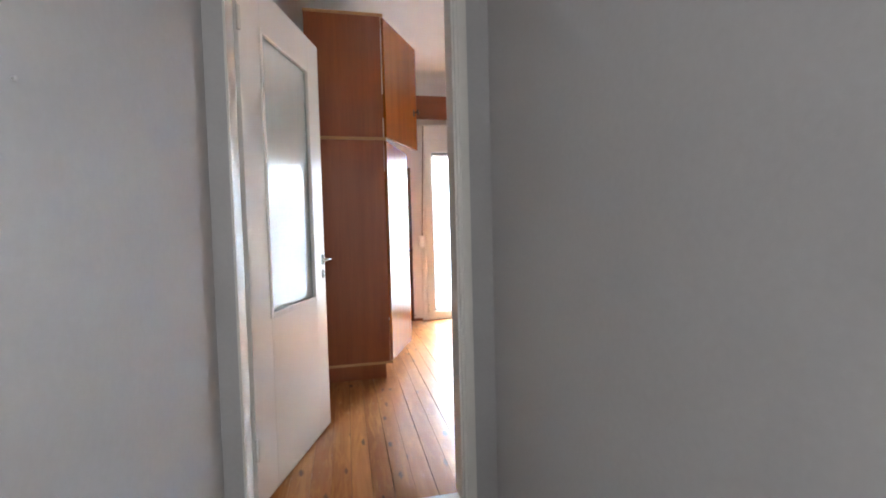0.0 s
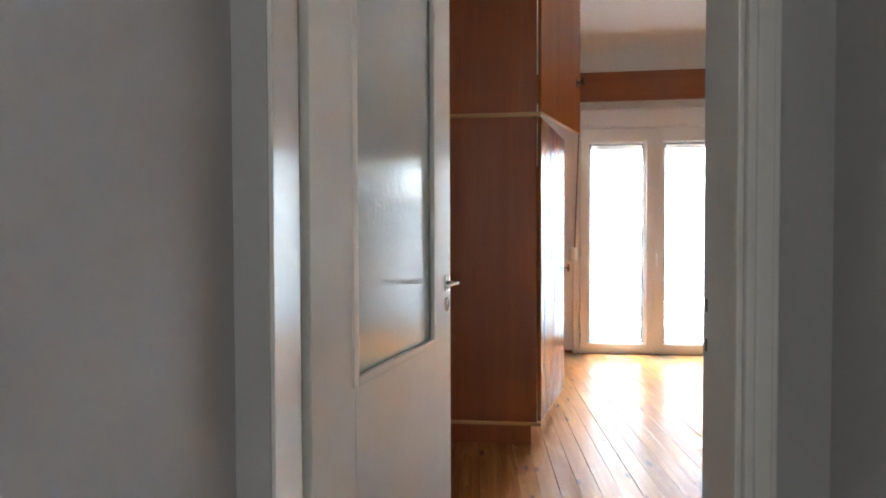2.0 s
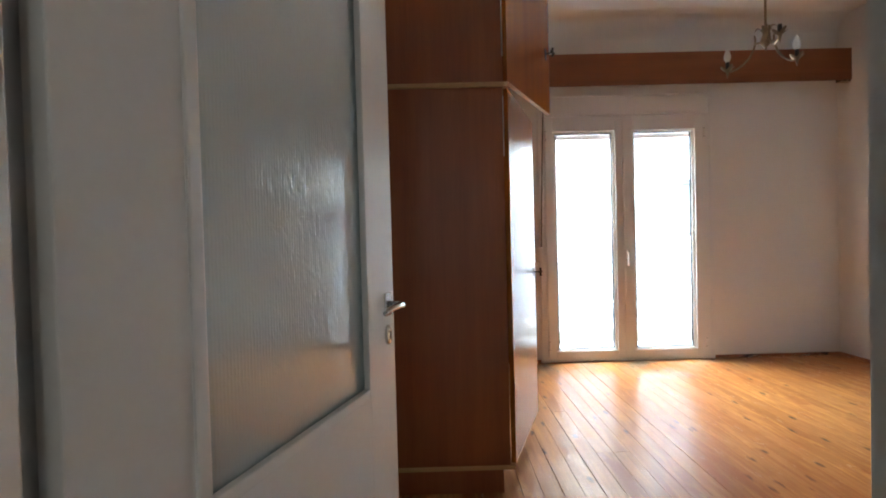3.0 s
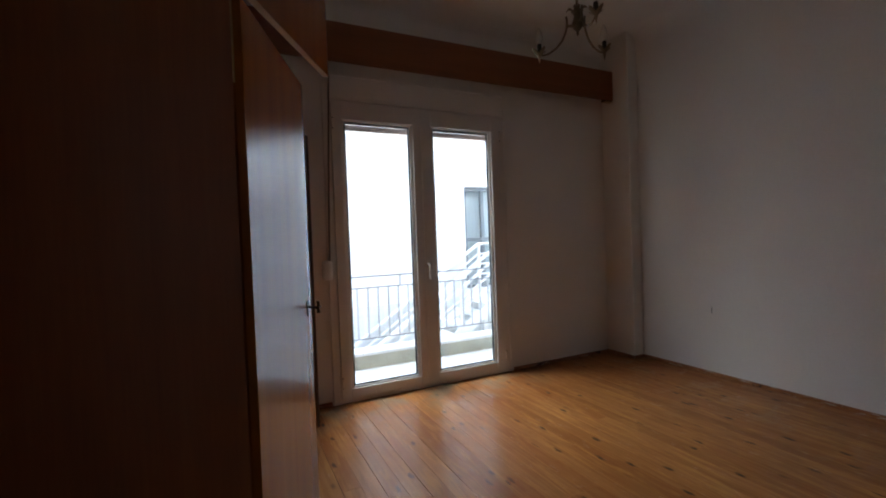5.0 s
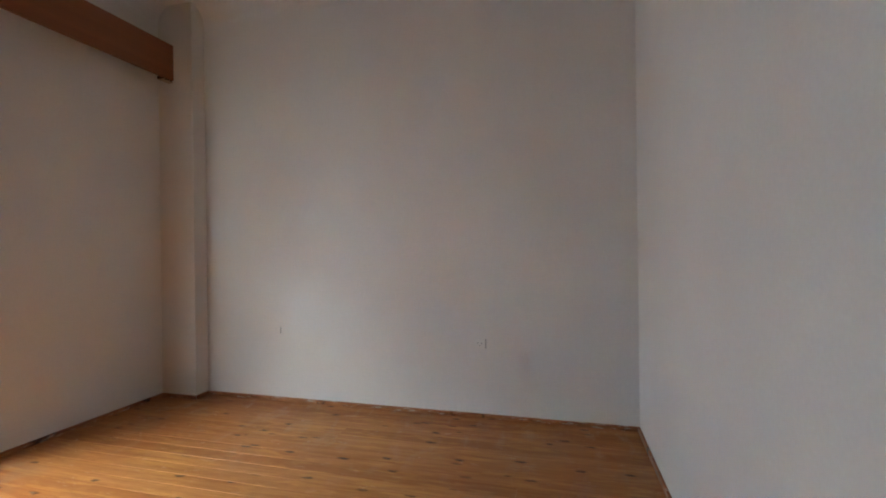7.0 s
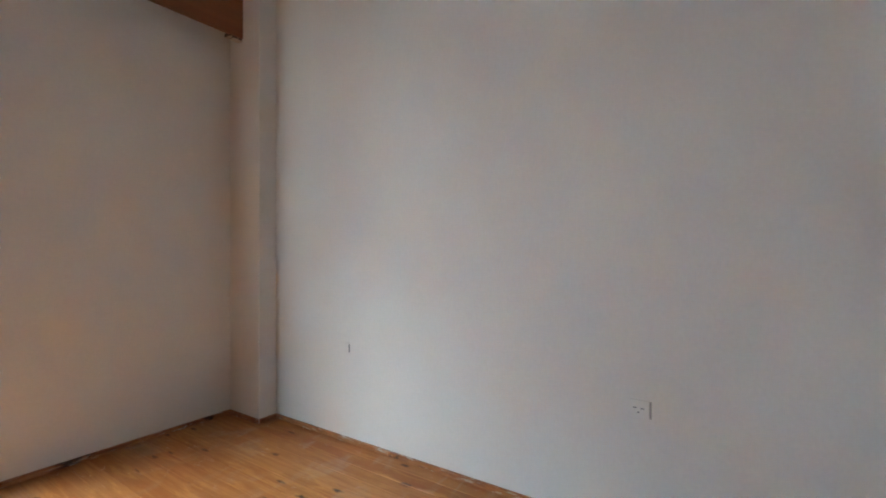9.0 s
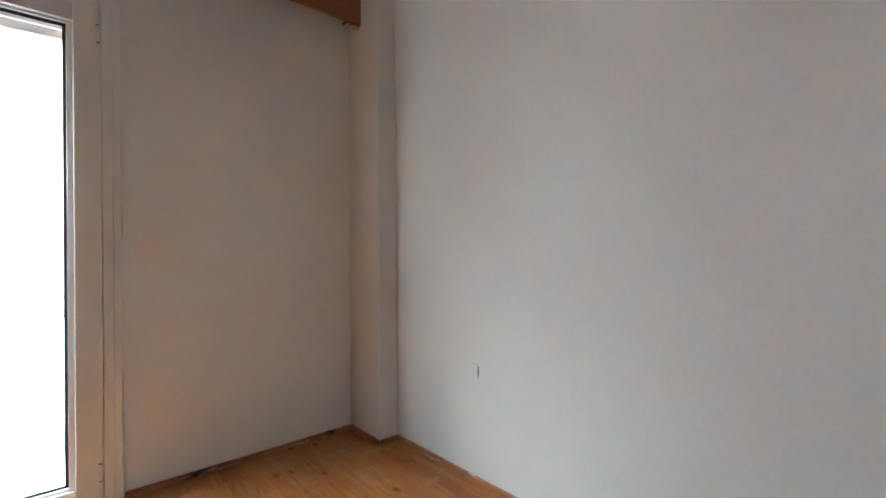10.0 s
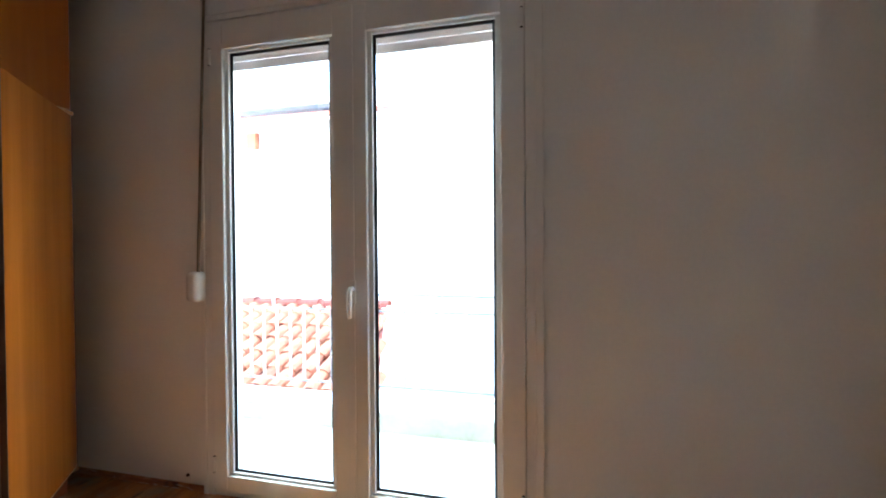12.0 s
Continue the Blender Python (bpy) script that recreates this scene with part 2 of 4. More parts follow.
MARBLE = mottled("white_marble", (0.60, 0.59, 0.56), (0.78, 0.77, 0.74), 0.35, 4, 25, 0.05)
GLASS = clear_glass("window_glass")
BULB = mottled("milky_bulb_glass", (0.80, 0.80, 0.78), (0.86, 0.86, 0.84), 0.18)
RIPPLED = rippled_glass("rippled_door_glass")
WHITEWASH = mottled("white_render", (0.74, 0.74, 0.73), (0.82, 0.82, 0.81), 0.85, 0.8, 40, 0.4)
CREAM_RENDER = mottled("stained_cream_render", (0.32, 0.305, 0.235), (0.50, 0.48, 0.385), 0.85, 2.5, 40, 0.4)
RAIL_PAINT = mottled("grey_rail_paint", (0.38, 0.39, 0.40), (0.46, 0.47, 0.48), 0.4)
TOP_RAIL_PAINT = mottled("dark_grey_rail_paint", (0.20, 0.21, 0.22), (0.27, 0.28, 0.29), 0.4)
SHUTTER_SLAT = mottled("faded_brown_slat", (0.42, 0.31, 0.27), (0.50, 0.38, 0.33), 0.5)
STAIR_PAINT = mottled("white_iron_paint", (0.74, 0.74, 0.74), (0.82, 0.82, 0.82), 0.45)
GREY_FRAME = mottled("grey_aluminium", (0.16, 0.18, 0.20), (0.22, 0.24, 0.26), 0.4, metal=0.3)
GREY_CURTAIN = mottled("drawn_grey_curtain", (0.32, 0.38, 0.40), (0.45, 0.50, 0.52), 0.8, 2, 12, 0.3, stretch=(9, 9, 0.4))
GREY_CLADDING = mottled("grey_blue_cladding", (0.58, 0.60, 0.61), (0.70, 0.72, 0.73), 0.6, 1.5, 2.0, 0.3, stretch=(16, 1, 0.15))
TERRACOTTA = mottled("terracotta_tile", (0.30, 0.085, 0.045), (0.50, 0.20, 0.12), 0.75, 4, 60, 0.35, shift=True)
RIDGE_RED = mottled("red_ridge_tile", (0.17, 0.032, 0.022), (0.24, 0.055, 0.035), 0.7, 4, 60, 0.3, shift=True)
EAVE_TILE = mottled("faded_eave_tile", (0.24, 0.15, 0.15), (0.34, 0.23, 0.23), 0.8, 4, 60, 0.3, shift=True)
GUTTER = mottled("violet_grey_gutter", (0.040, 0.038, 0.056), (0.06, 0.057, 0.08), 0.5)
GROUND = mottled("pale_concrete_ground", (0.32, 0.31, 0.29), (0.44, 0.43, 0.40), 0.9, 0.5, 12, 0.4)


# ---- building helpers ----
def box(bm, a, b, bevel=0.0):
    """Adds a box between two corners, with softened edges if asked."""
    made = bmesh.ops.create_cube(bm, size=1)["verts"]
    for v in made:
        v.co = Vector([a[i] + (b[i] - a[i]) * (v.co[i] + 0.5) for i in range(3)])
    if bevel:
        edges = list({e for v in made for e in v.link_edges})
        bmesh.ops.bevel(bm, geom=edges, offset=bevel, segments=2, affect="EDGES", profile=0.6)
    return bm


def boxes(*list_of):
    bm = bmesh.new()
    for item in list_of:
        box(bm, *item)
    return bm


def lathe(bm, profile, seg=20, centre=(0, 0, 0)):
    """Turns (radius, height) pairs round the z axis."""
    rings = []
    for r, z in profile:
        rings.append([bm.verts.new((centre[0] + r * math.cos(2 * math.pi * k / seg), centre[1] + r * math.sin(2 * math.pi * k / seg), centre[2] + z)) for k in range(seg)])
    for a, b in zip(rings, rings[1:]):
        for k in range(seg):
            bm.faces.new((a[k], a[(k + 1) % seg], b[(k + 1) % seg], b[k]))
    bm.faces.new(rings[0][::-1])
    bm.faces.new(rings[-1])
    return bm


def tube(bm, points, radius, seg=10):
    """A rod along points; radius is one number or one for each point."""
    pts = [Vector(p) for p in points]
    radii = radius if isinstance(radius, (list, tuple)) else [radius] * len(pts)
    rings = []
    up = Vector((0.31, 0.17, 0.93)).normalized()
    for i, p in enumerate(pts):
        d = (pts[min(i + 1, len(pts) - 1)] - pts[max(i - 1, 0)]).normalized()
        side = d.cross(up).normalized()
        other = side.cross(d)
        rings.append([bm.verts.new(p + radii[i] * (math.cos(2 * math.pi * k / seg) * side + math.sin(2 * math.pi * k / seg) * other)) for k in range(seg)])
    for a, b in zip(rings, rings[1:]):
        for k in range(seg):
            bm.faces.new((a[k], a[(k + 1) % seg], b[(k + 1) % seg], b[k]))
    bm.faces.new(rings[0][::-1])
    bm.faces.new(rings[-1])
    return bm


def mesh_of(name, bm, mat, smooth=False):
    bmesh.ops.recalc_face_normals(bm, faces=bm.faces)
    me = bpy.data.meshes.new(name)
    bm.to_mesh(me)
    bm.free()
    me.materials.append(mat)
    if smooth:
        for p in me.polygons:
            p.use_smooth = True
    return me


def part(name, bm, mat, parent=None, label="", smooth=False):
    ob = new(name, mesh_of(name, bm, mat, smooth))
    ob.parent = parent
    return tagged(ob, label) if label else ob


def root(name, m, label="", category="", kind="", group=""):
    ob = new(name)
    ob.empty_display_size = 0.1
    ob.matrix_world = m
    return tagged(ob, label, category, group, kind)


def piece(name, me, parent, m):
    """One of many alike pieces on a shared mesh."""
    ob = new(name, me)
    ob.parent = parent
    ob.matrix_basis = m
    return ob


def structure(name, bm, mat, label, category):
    return tagged(part(name, bm, mat), label, category, kind="structure")


# ---- the large structure ----
floor = structure("floor", boxes(((XL - 0.2, 1.94, -0.20), (XR + 0.2, YO, FZ - 0.027))), SUBFLOOR, "worn varnished pine plank floor with dark knots", "floor")
structure("hall_floor", boxes(((HL - 0.2, -2.0, -0.20), (HR + 0.2, YD0 + 0.02, -0.02))), MARBLE, "pale stone floor of the narrow hall", "floor")
structure("threshold", boxes(((JL - 0.01, YD0 + 0.02, -0.03), (JR + 0.01, 1.948, -0.012), 0.002)), MARBLE, "white stone threshold in the doorway", "threshold")

structure("wall_north", boxes(((XL - 0.2, YW, -0.2), (WX0, YO, HC + 0.2)), ((WX1, YW, -0.2), (XR + 0.2, YO, HC + 0.2)), ((WX0, YW, WZ), (WX1, YO, HC + 0.2)), ((WX0, YW + 0.02, -0.2), (WX1, YO, -0.03))),
          PLASTER, "white painted plaster wall round the balcony door", "wall")
structure("wall_east", boxes(((XR, YD - 0.2, -0.2), (XR + 0.2, YW, HC + 0.2))), PLASTER, "plain white painted plaster wall with faint scuffs", "wall")
structure("wall_west", boxes(((XL - 0.2, YD, -0.2), (XL, YW, HC + 0.2))), PLASTER, "white painted plaster wall behind the wardrobe", "wall")
structure("wall_south", boxes(((XL - 0.2, YD0 + 0.012, -0.2), (JL - 0.03, YD, HC + 0.2)), ((JR + 0.08, YD0 + 0.012, -0.2), (XR, YD, HC + 0.2)), ((JL - 0.03, YD0 + 0.012, JH + 0.03), (JR + 0.08, YD, HC + 0.2))),
          PLASTER, "white painted plaster wall with the bedroom doorway", "wall")
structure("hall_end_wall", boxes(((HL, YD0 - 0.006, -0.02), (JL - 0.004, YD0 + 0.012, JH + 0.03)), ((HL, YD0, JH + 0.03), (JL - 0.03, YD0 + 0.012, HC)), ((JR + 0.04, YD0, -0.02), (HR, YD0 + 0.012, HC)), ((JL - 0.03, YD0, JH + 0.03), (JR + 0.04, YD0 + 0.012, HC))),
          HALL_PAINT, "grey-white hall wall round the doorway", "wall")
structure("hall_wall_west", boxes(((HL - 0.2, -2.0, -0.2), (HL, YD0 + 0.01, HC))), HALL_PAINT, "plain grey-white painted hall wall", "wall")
# The opening is added only to hold the hall's fill lamp.
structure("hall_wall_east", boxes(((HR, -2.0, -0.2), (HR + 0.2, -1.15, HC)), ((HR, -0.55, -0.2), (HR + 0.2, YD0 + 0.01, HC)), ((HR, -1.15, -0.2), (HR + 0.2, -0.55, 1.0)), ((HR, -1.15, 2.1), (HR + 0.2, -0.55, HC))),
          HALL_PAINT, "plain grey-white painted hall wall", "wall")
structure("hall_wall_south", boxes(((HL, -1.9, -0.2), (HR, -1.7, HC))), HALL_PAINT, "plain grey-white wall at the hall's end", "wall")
structure("hall_ceiling", boxes(((HL - 0.2, -2.0, 2.85), (HR + 0.2, YD0 + 0.01, 3.05))), CEILING_PAINT, "plain white hall ceiling", "ceiling")


# Made-up window, never in view: the fill lamp stands before an opaque sheet.
def fill_surround():
    w = root("hall_fill_surround", pose(HR + 0.13, -0.85, 1.0), "added window shape round the hall's fill lamp, unseen", "window", "structure")
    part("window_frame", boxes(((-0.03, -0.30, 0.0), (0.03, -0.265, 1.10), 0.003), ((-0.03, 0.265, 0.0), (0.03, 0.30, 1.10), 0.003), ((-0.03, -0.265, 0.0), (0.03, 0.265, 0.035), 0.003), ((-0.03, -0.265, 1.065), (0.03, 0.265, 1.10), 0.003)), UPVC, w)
    part("pane", boxes(((-0.003, -0.265, 0.035), (0.003, 0.265, 1.065))), PLATE, w, "opaque white sheet behind the fill lamp")


fill_surround()
structure("pilaster", boxes(((3.745, 5.225, -0.1), (XR + 0.05, YW + 0.05, HC + 0.05), 0.006)), PLASTER, "white plastered pilaster in the room's corner", "pilaster")


def coved_ceiling():
    bm = bmesh.new()
    r, n, rings = 0.14, 8, []
    for k in range(n + 1):
        a = math.pi / 2 * k / n
        d, z = r - r * math.cos(a), HC - r + r * math.sin(a)
        rings.append([bm.verts.new(c) for c in ((XL + d, YD + d, z), (XR - d, YD + d, z), (XR - d, YW - d, z), (XL + d, YW - d, z))])
    for a, b in zip(rings, rings[1:]):
        for k in range(4):
            bm.faces.new((a[k], a[(k + 1) % 4], b[(k + 1) % 4], b[k]))
    bm.faces.new(rings[-1])
    box(bm, (XL - 0.2, YD0, HC + 0.004), (XR + 0.2, YO, HC + 0.25))
    return bm


structure("ceiling", coved_ceiling(), CEILING_PAINT, "white plaster ceiling with a rounded cove", "ceiling")


# ---- skirting ----
def skirting(a, b, side):
    """A low worn wooden skirting from a to b; side: which way its thickness goes."""
    bm = bmesh.new()
    lo = (min(a[0], b[0], a[0] + side[0] * 0.014), min(a[1], b[1], a[1] + side[1] * 0.014), FZ - 0.004)
    hi = (max(a[0], b[0], a[0] + side[0] * 0.014), max(a[1], b[1], a[1] + side[1] * 0.014), 0.009)
    box(bm, lo, hi, 0.004)
    structure("baseboard", bm, SKIRTING_WOOD, "low stained wooden skirting with dark worn spots", "baseboard")


skirting((WX1 + 0.03, YW), (3.745, YW), (0, -1))
skirting((XL, YW), (WX0 - 0.02, YW), (0, -1))
skirting((3.745, 5.225), (3.745, YW - 0.014), (-1, 0))
skirting((3.745, 5.225), (XR, 5.225), (0, -1))
skirting((XR, YD + 0.014), (XR, 5.21), (-1, 0))
skirting((JR + 0.09, YD), (XR, YD), (0, 1))


# ---- bedroom door and its frame ----
def door_frame():
    f = root("door_frame", pose(0, 0, 0), "cream painted wooden door frame with moulded casing", "door frame", "structure")
    y0, y1 = YD0 - 0.002, 2.0
    part("jamb", boxes(((JL - 0.028, y0, FZ), (JL + 0.004, y1 - 0.012, JH), 0.003)), TRIM_PAINT, f)
    jr = part("jamb", boxes(((JR, y0, FZ), (JR + 0.028, y1 - 0.02, JH), 0.003)), TRIM_PAINT, f)
    part("head", boxes(((JL - 0.028, y0, JH), (JR + 0.028, y1, JH + 0.03), 0.003)), TRIM_PAINT, f)
    for z in (0.963, 0.888):
        part("strike_hole", boxes(((JR - 0.0012, 1.963, z), (JR + 0.002, 1.970, z + 0.024))), STRAP, jr, "dark latch slot")
    x0, x1 = JR + 0.008, JR + 0.058
    part("casing", boxes(((x0, YD0 - 0.016, FZ - 0.002), (x1, YD0 - 0.0025, JH + 0.05), 0.003), ((x0 + 0.012, YD0 - 0.022, FZ - 0.002), (x1 - 0.012, YD0 - 0.014, JH + 0.04), 0.003)), TRIM_PAINT, f)
    part("casing", boxes(((JL - 0.030, YD0 - 0.016, JH + 0.052), (JR + 0.058, YD0 - 0.0025, JH + 0.10), 0.003)), TRIM_PAINT, f)


door_frame()


def bedroom_door():
    L, H, T = 0.80, 2.125, 0.04
    d = root("door_1", pose(-0.242, 2.02, -0.004, 0, 0, 71.8), "cream gloss door with rippled glass pane, standing open", "door", "structure")
    gx0, gx1, gz0, gz1 = 0.165, 0.655, 0.745, 1.945
    leaf = part("leaf", boxes(((0, 0, 0), (gx0, T, H), 0.003), ((gx1, 0, 0), (L, T, H), 0.003), ((gx0, 0.0005, 0), (gx1, T - 0.0005, gz0)), ((gx0, 0.0005, gz1), (gx1, T - 0.0005, H))), DOOR_PAINT, d)
    for side in (0, 1):
        y0, y1 = ((-0.0045, 0.012) if side == 0 else (T - 0.012, T + 0.006))
        bead = boxes(((gx0 - 0.012, y0, gz0 - 0.012), (gx0 + 0.012, y1, gz1 + 0.012), 0.004), ((gx1 - 0.012, y0, gz0 - 0.012), (gx1 + 0.012, y1, gz1 + 0.012), 0.004),
                     ((gx0 + 0.012, y0, gz0 - 0.012), (gx1 - 0.012, y1, gz0 + 0.012), 0.004), ((gx0 + 0.012, y0, gz1 - 0.012), (gx1 - 0.012, y1, gz1 + 0.012), 0.004))
        part("glazing_bead", bead, DOOR_PAINT, leaf)
    pane = part("pane", boxes(((gx0 + 0.002, 0.017, gz0 + 0.002), (gx1 - 0.002, 0.022, gz1 - 0.002))), RIPPLED, leaf, "rippled translucent glass pane")
    pane.visible_shadow = False
    hx, hz = L - 0.045, 0.945
    for s in (-1, 1):
        base = 0.0 if s < 0 else T
        bm = bmesh.new()
        box(bm, (hx - 0.017, min(base, base + s * 0.008), hz - 0.03), (hx + 0.017, max(base, base + s * 0.008), hz + 0.03), 0.0035)
        rose = part("handle_rose", bm, CHROME, leaf, "satin nickel handle plate")
        bm = bmesh.new()
        tube(bm, [(hx, base + s * 0.005, hz), (hx, base + s * 0.035, hz), (hx - 0.008, base + s * 0.05, hz + 0.001), (hx - 0.03, base + s * 0.056, hz + 0.004), (hx - 0.07, base + s * 0.055, hz + 0.004), (hx - 0.105, base + s * 0.052, hz - 0.001), (hx - 0.118, base + s * 0.05, hz - 0.006)],
             [0.009, 0.0085, 0.009, 0.0095, 0.0085, 0.0075, 0.005], 12)
        part("lever", bm, CHROME, rose, "", True)
        bm = bmesh.new()
        lathe(bm, [(0.016, 0.0), (0.0155, 0.005), (0.013, 0.0085), (0.010, 0.009)], 20)
        for v in bm.verts:
            v.co = Vector((hx + v.co.x, base + s * v.co.z, hz - 0.080 + v.co.y * 1.65))
        plate = part("keyhole_plate", bm, CHROME, leaf, "satin nickel keyhole plate")
        part("keyhole", boxes(((hx - 0.003, min(base + s * 0.0088, base + s * 0.0098), hz - 0.092), (hx + 0.003, max(base + s * 0.0088, base + s * 0.0098), hz - 0.07))), BLACK, plate)
    for z in (0.20, 1.87):
        bm = bmesh.new()
        lathe(bm, [(0.007, 0), (0.0075, 0.003), (0.0075, 0.087), (0.007, 0.09)], 12, (-0.004, -0.004, z))
        part("hinge", bm, TRIM_PAINT, d, "painted steel hinge knuckle", True)
    part("lock_edge_plate", boxes(((L - 0.0005, 0.010, 0.83), (L + 0.0015, 0.030, 1.04))), CHROME, leaf, "nickel lock face plate")


bedroom_door()


# ---- balcony door ----
def balcony_door():
    w = root("window_1", pose(0, 0, 0), "white double-leaf balcony door with clear glass panes", "balcony door", "structure")
    F0, F1 = YW - 0.016, YW + 0.065
    x0, x1, mid = WX0, WX1, 1.803
    zt = 2.185
    part("window_frame", boxes(((x0, F0, FZ - 0.01), (x0 + 0.045, F1, zt), 0.004), ((x1 - 0.045, F0, FZ - 0.01), (x1, F1, zt), 0.004), ((x0 + 0.045, F0 + 0.006, FZ - 0.01), (x1 - 0.045, F1, 0.014), 0.003), ((x0 + 0.045, F0 + 0.004, zt - 0.02), (x1 - 0.045, F1, zt), 0.003),
         ((x0 + 0.04, F0 + 0.0497, 0.01), (x0 + 0.068, F1 - 0.002, zt - 0.01)), ((x1 - 0.068, F0 + 0.0497, 0.01), (x1 - 0.04, F1 - 0.002, zt - 0.01)), ((x0 + 0.068, F0 + 0.0497, 0.01), (x1 - 0.068, F1 - 0.002, 0.035)), ((x0 + 0.068, F0 + 0.0497, zt - 0.045), (x1 - 0.068, F1 - 0.002, zt - 0.01))), UPVC, w)
    part("shutter_box_cover", boxes(((x0, F0 + 0.002, zt + 0.004), (x1, F1, WZ - 0.012), 0.003), ((x0 + 0.03, F0 - 0.003, zt + 0.028), (x1 - 0.03, F0 + 0.004, WZ - 0.035), 0.002)), UPVC, w, "white shutter box panel")
    part("trim", boxes(((x0 - 0.012, F0 - 0.006, FZ), (x0 + 0.008, F0 + 0.01, WZ), 0.003)), UPVC, w)
    part("trim", boxes(((x1 - 0.008, F0 - 0.006, FZ), (x1 + 0.022, F0 + 0.01, WZ), 0.003)), UPVC, w)
    part("trim", boxes(((x0 - 0.012, F0 - 0.006, WZ - 0.01), (x1 + 0.022, F0 + 0.01, WZ + 0.014), 0.003)), UPVC, w)
    for k, (a, b, g0, g1) in enumerate(((x0 + 0.047, mid - 0.002, 1.184, 1.703), (mid + 0.002, x1 - 0.047, 1.892, 2.418))):
        z0, z1, gz0, gz1 = 0.017, zt - 0.022, 0.084, 2.048
        S0, S1 = F0 - 0.010, F0 + 0.05
        h0, h1 = g0 - 0.017, g1 + 0.017
        bm = boxes(((a, S0, z0), (h0, S1, z1), 0.006), ((h1, S0, z0), (b, S1, z1), 0.006), ((h0, S0 + 0.0006, z0), (h1, S1, gz0), 0.003), ((h0, S0 + 0.0006, gz1), (h1, S1, z1), 0.003))
        sash = part("sash", bm, UPVC, w)
        y0 = S0 + 0.016
        bead = boxes(((h0, y0, gz0), (g0 + 0.004, y0 + 0.014, gz1), 0.003), ((g1 - 0.004, y0, gz0), (h1, y0 + 0.014, gz1), 0.003), ((g0 + 0.004, y0, gz0), (g1 - 0.004, y0 + 0.014, gz0 + 0.012), 0.003), ((g0 + 0.004, y0, gz1 - 0.012), (g1 - 0.004, y0 + 0.014, gz1), 0.003))
        part("glazing_bead", bead, UPVC, sash)
        y1 = y0 + 0.015
        seal = boxes(((g0 + 0.002, y1, gz0), (g0 + 0.017, y1 + 0.004, gz1)), ((g1 - 0.016, y1, gz0), (g1 - 0.002, y1 + 0.004, gz1)), ((g0 + 0.017, y1, gz0 + 0.002), (g1 - 0.016, y1 + 0.004, gz0 + 0.022)), ((g0 + 0.017, y1, gz1 - 0.024), (g1 - 0.016, y1 + 0.004, gz1 - 0.002)))
        part("seal", seal, SEAL, sash, "black rubber glazing seal")
        pane = part("pane", boxes(((h0 + 0.003, y1 + 0.006, gz0 + 0.003), (h1 - 0.003, y1 + 0.010, gz1 - 0.003))), GLASS, sash, "clear glass pane")
        pane.visible_shadow = False
        hx = a + 0.010 if k == 0 else b - 0.010
        for z in (0.10, 1.98):
            bm = bmesh.new()
            lathe(bm, [(0.006, 0), (0.0075, 0.004), (0.0075, 0.066), (0.006, 0.07)], 10, (hx, F0 - 0.014, z))
            knuckle = part("hinge", bm, UPVC, w, "white hinge knuckle", True)
            bm = bmesh.new()
            for dz in (-0.004, 0.070):
                lathe(bm, [(0.004, 0), (0.0065, 0.001), (0.0065, 0.003), (0.004, 0.004)], 10, (hx, F0 - 0.0142, z + dz))
            part("pin", bm, BLACK, knuckle, "dark hinge pin ends", True)
    part("meeting_strip", boxes(((mid - 0.018, F0 - 0.016, 0.02), (mid + 0.014, F0 - 0.0105, zt - 0.025), 0.002)), UPVC, w)
    bm = bmesh.new()
    box(bm, (1.797, F0 - 0.023, 0.90), (1.825, F0 - 0.0165, 1.00), 0.004)
    plate = part("handle_plate", bm, PLATE, w, "white handle plate")
    bm = bmesh.new()
    tube(bm, [(1.811, F0 - 0.018, 0.965), (1.811, F0 - 0.045, 0.965), (1.811, F0 - 0.053, 0.955), (1.811, F0 - 0.053, 0.90), (1.811, F0 - 0.050, 0.845)], [0.010, 0.011, 0.012, 0.0115, 0.009], 10)
    part("lever", bm, PLATE, plate, "", True)
    part("shutter_end", boxes(*[((x0 + 0.05, F1 + 0.05, 2.005 + k * 0.045), (x1 - 0.05, F1 + 0.062, 2.046 + k * 0.045), 0.003) for k in range(5)]), SHUTTER_SLAT, w, "rolled-up faded brown shutter slats")
    for a, b in ((x0 + 0.02, x0 + 0.05), (x1 - 0.05, x1 - 0.02)):
        part("shutter_guide", boxes(((a, F1 + 0.04, 0.0), (b, F1 + 0.075, 2.2), 0.002)), PLATE, w)


balcony_door()

winder = root("strap_winder", pose(1.027, YW - 0.018, 0.96), "white shutter strap winder fixed beside the balcony door", "strap winder")
bm = bmesh.new()
box(bm, (-0.040, -0.055, -0.070), (0.032, 0.016, 0.072), 0.026)
part("housing", bm, PLATE, winder, "", True)
bm = bmesh.new()
tube(bm, [(0.012, -0.026, 0.06), (0.026, -0.022, 0.5), (0.044, -0.020, 1.0), (0.060, -0.019, 1.395)], [0.0075, 0.007, 0.0065, 0.006], 6)
part("strap", bm, STRAP, winder, "dark brown woven shutter strap")


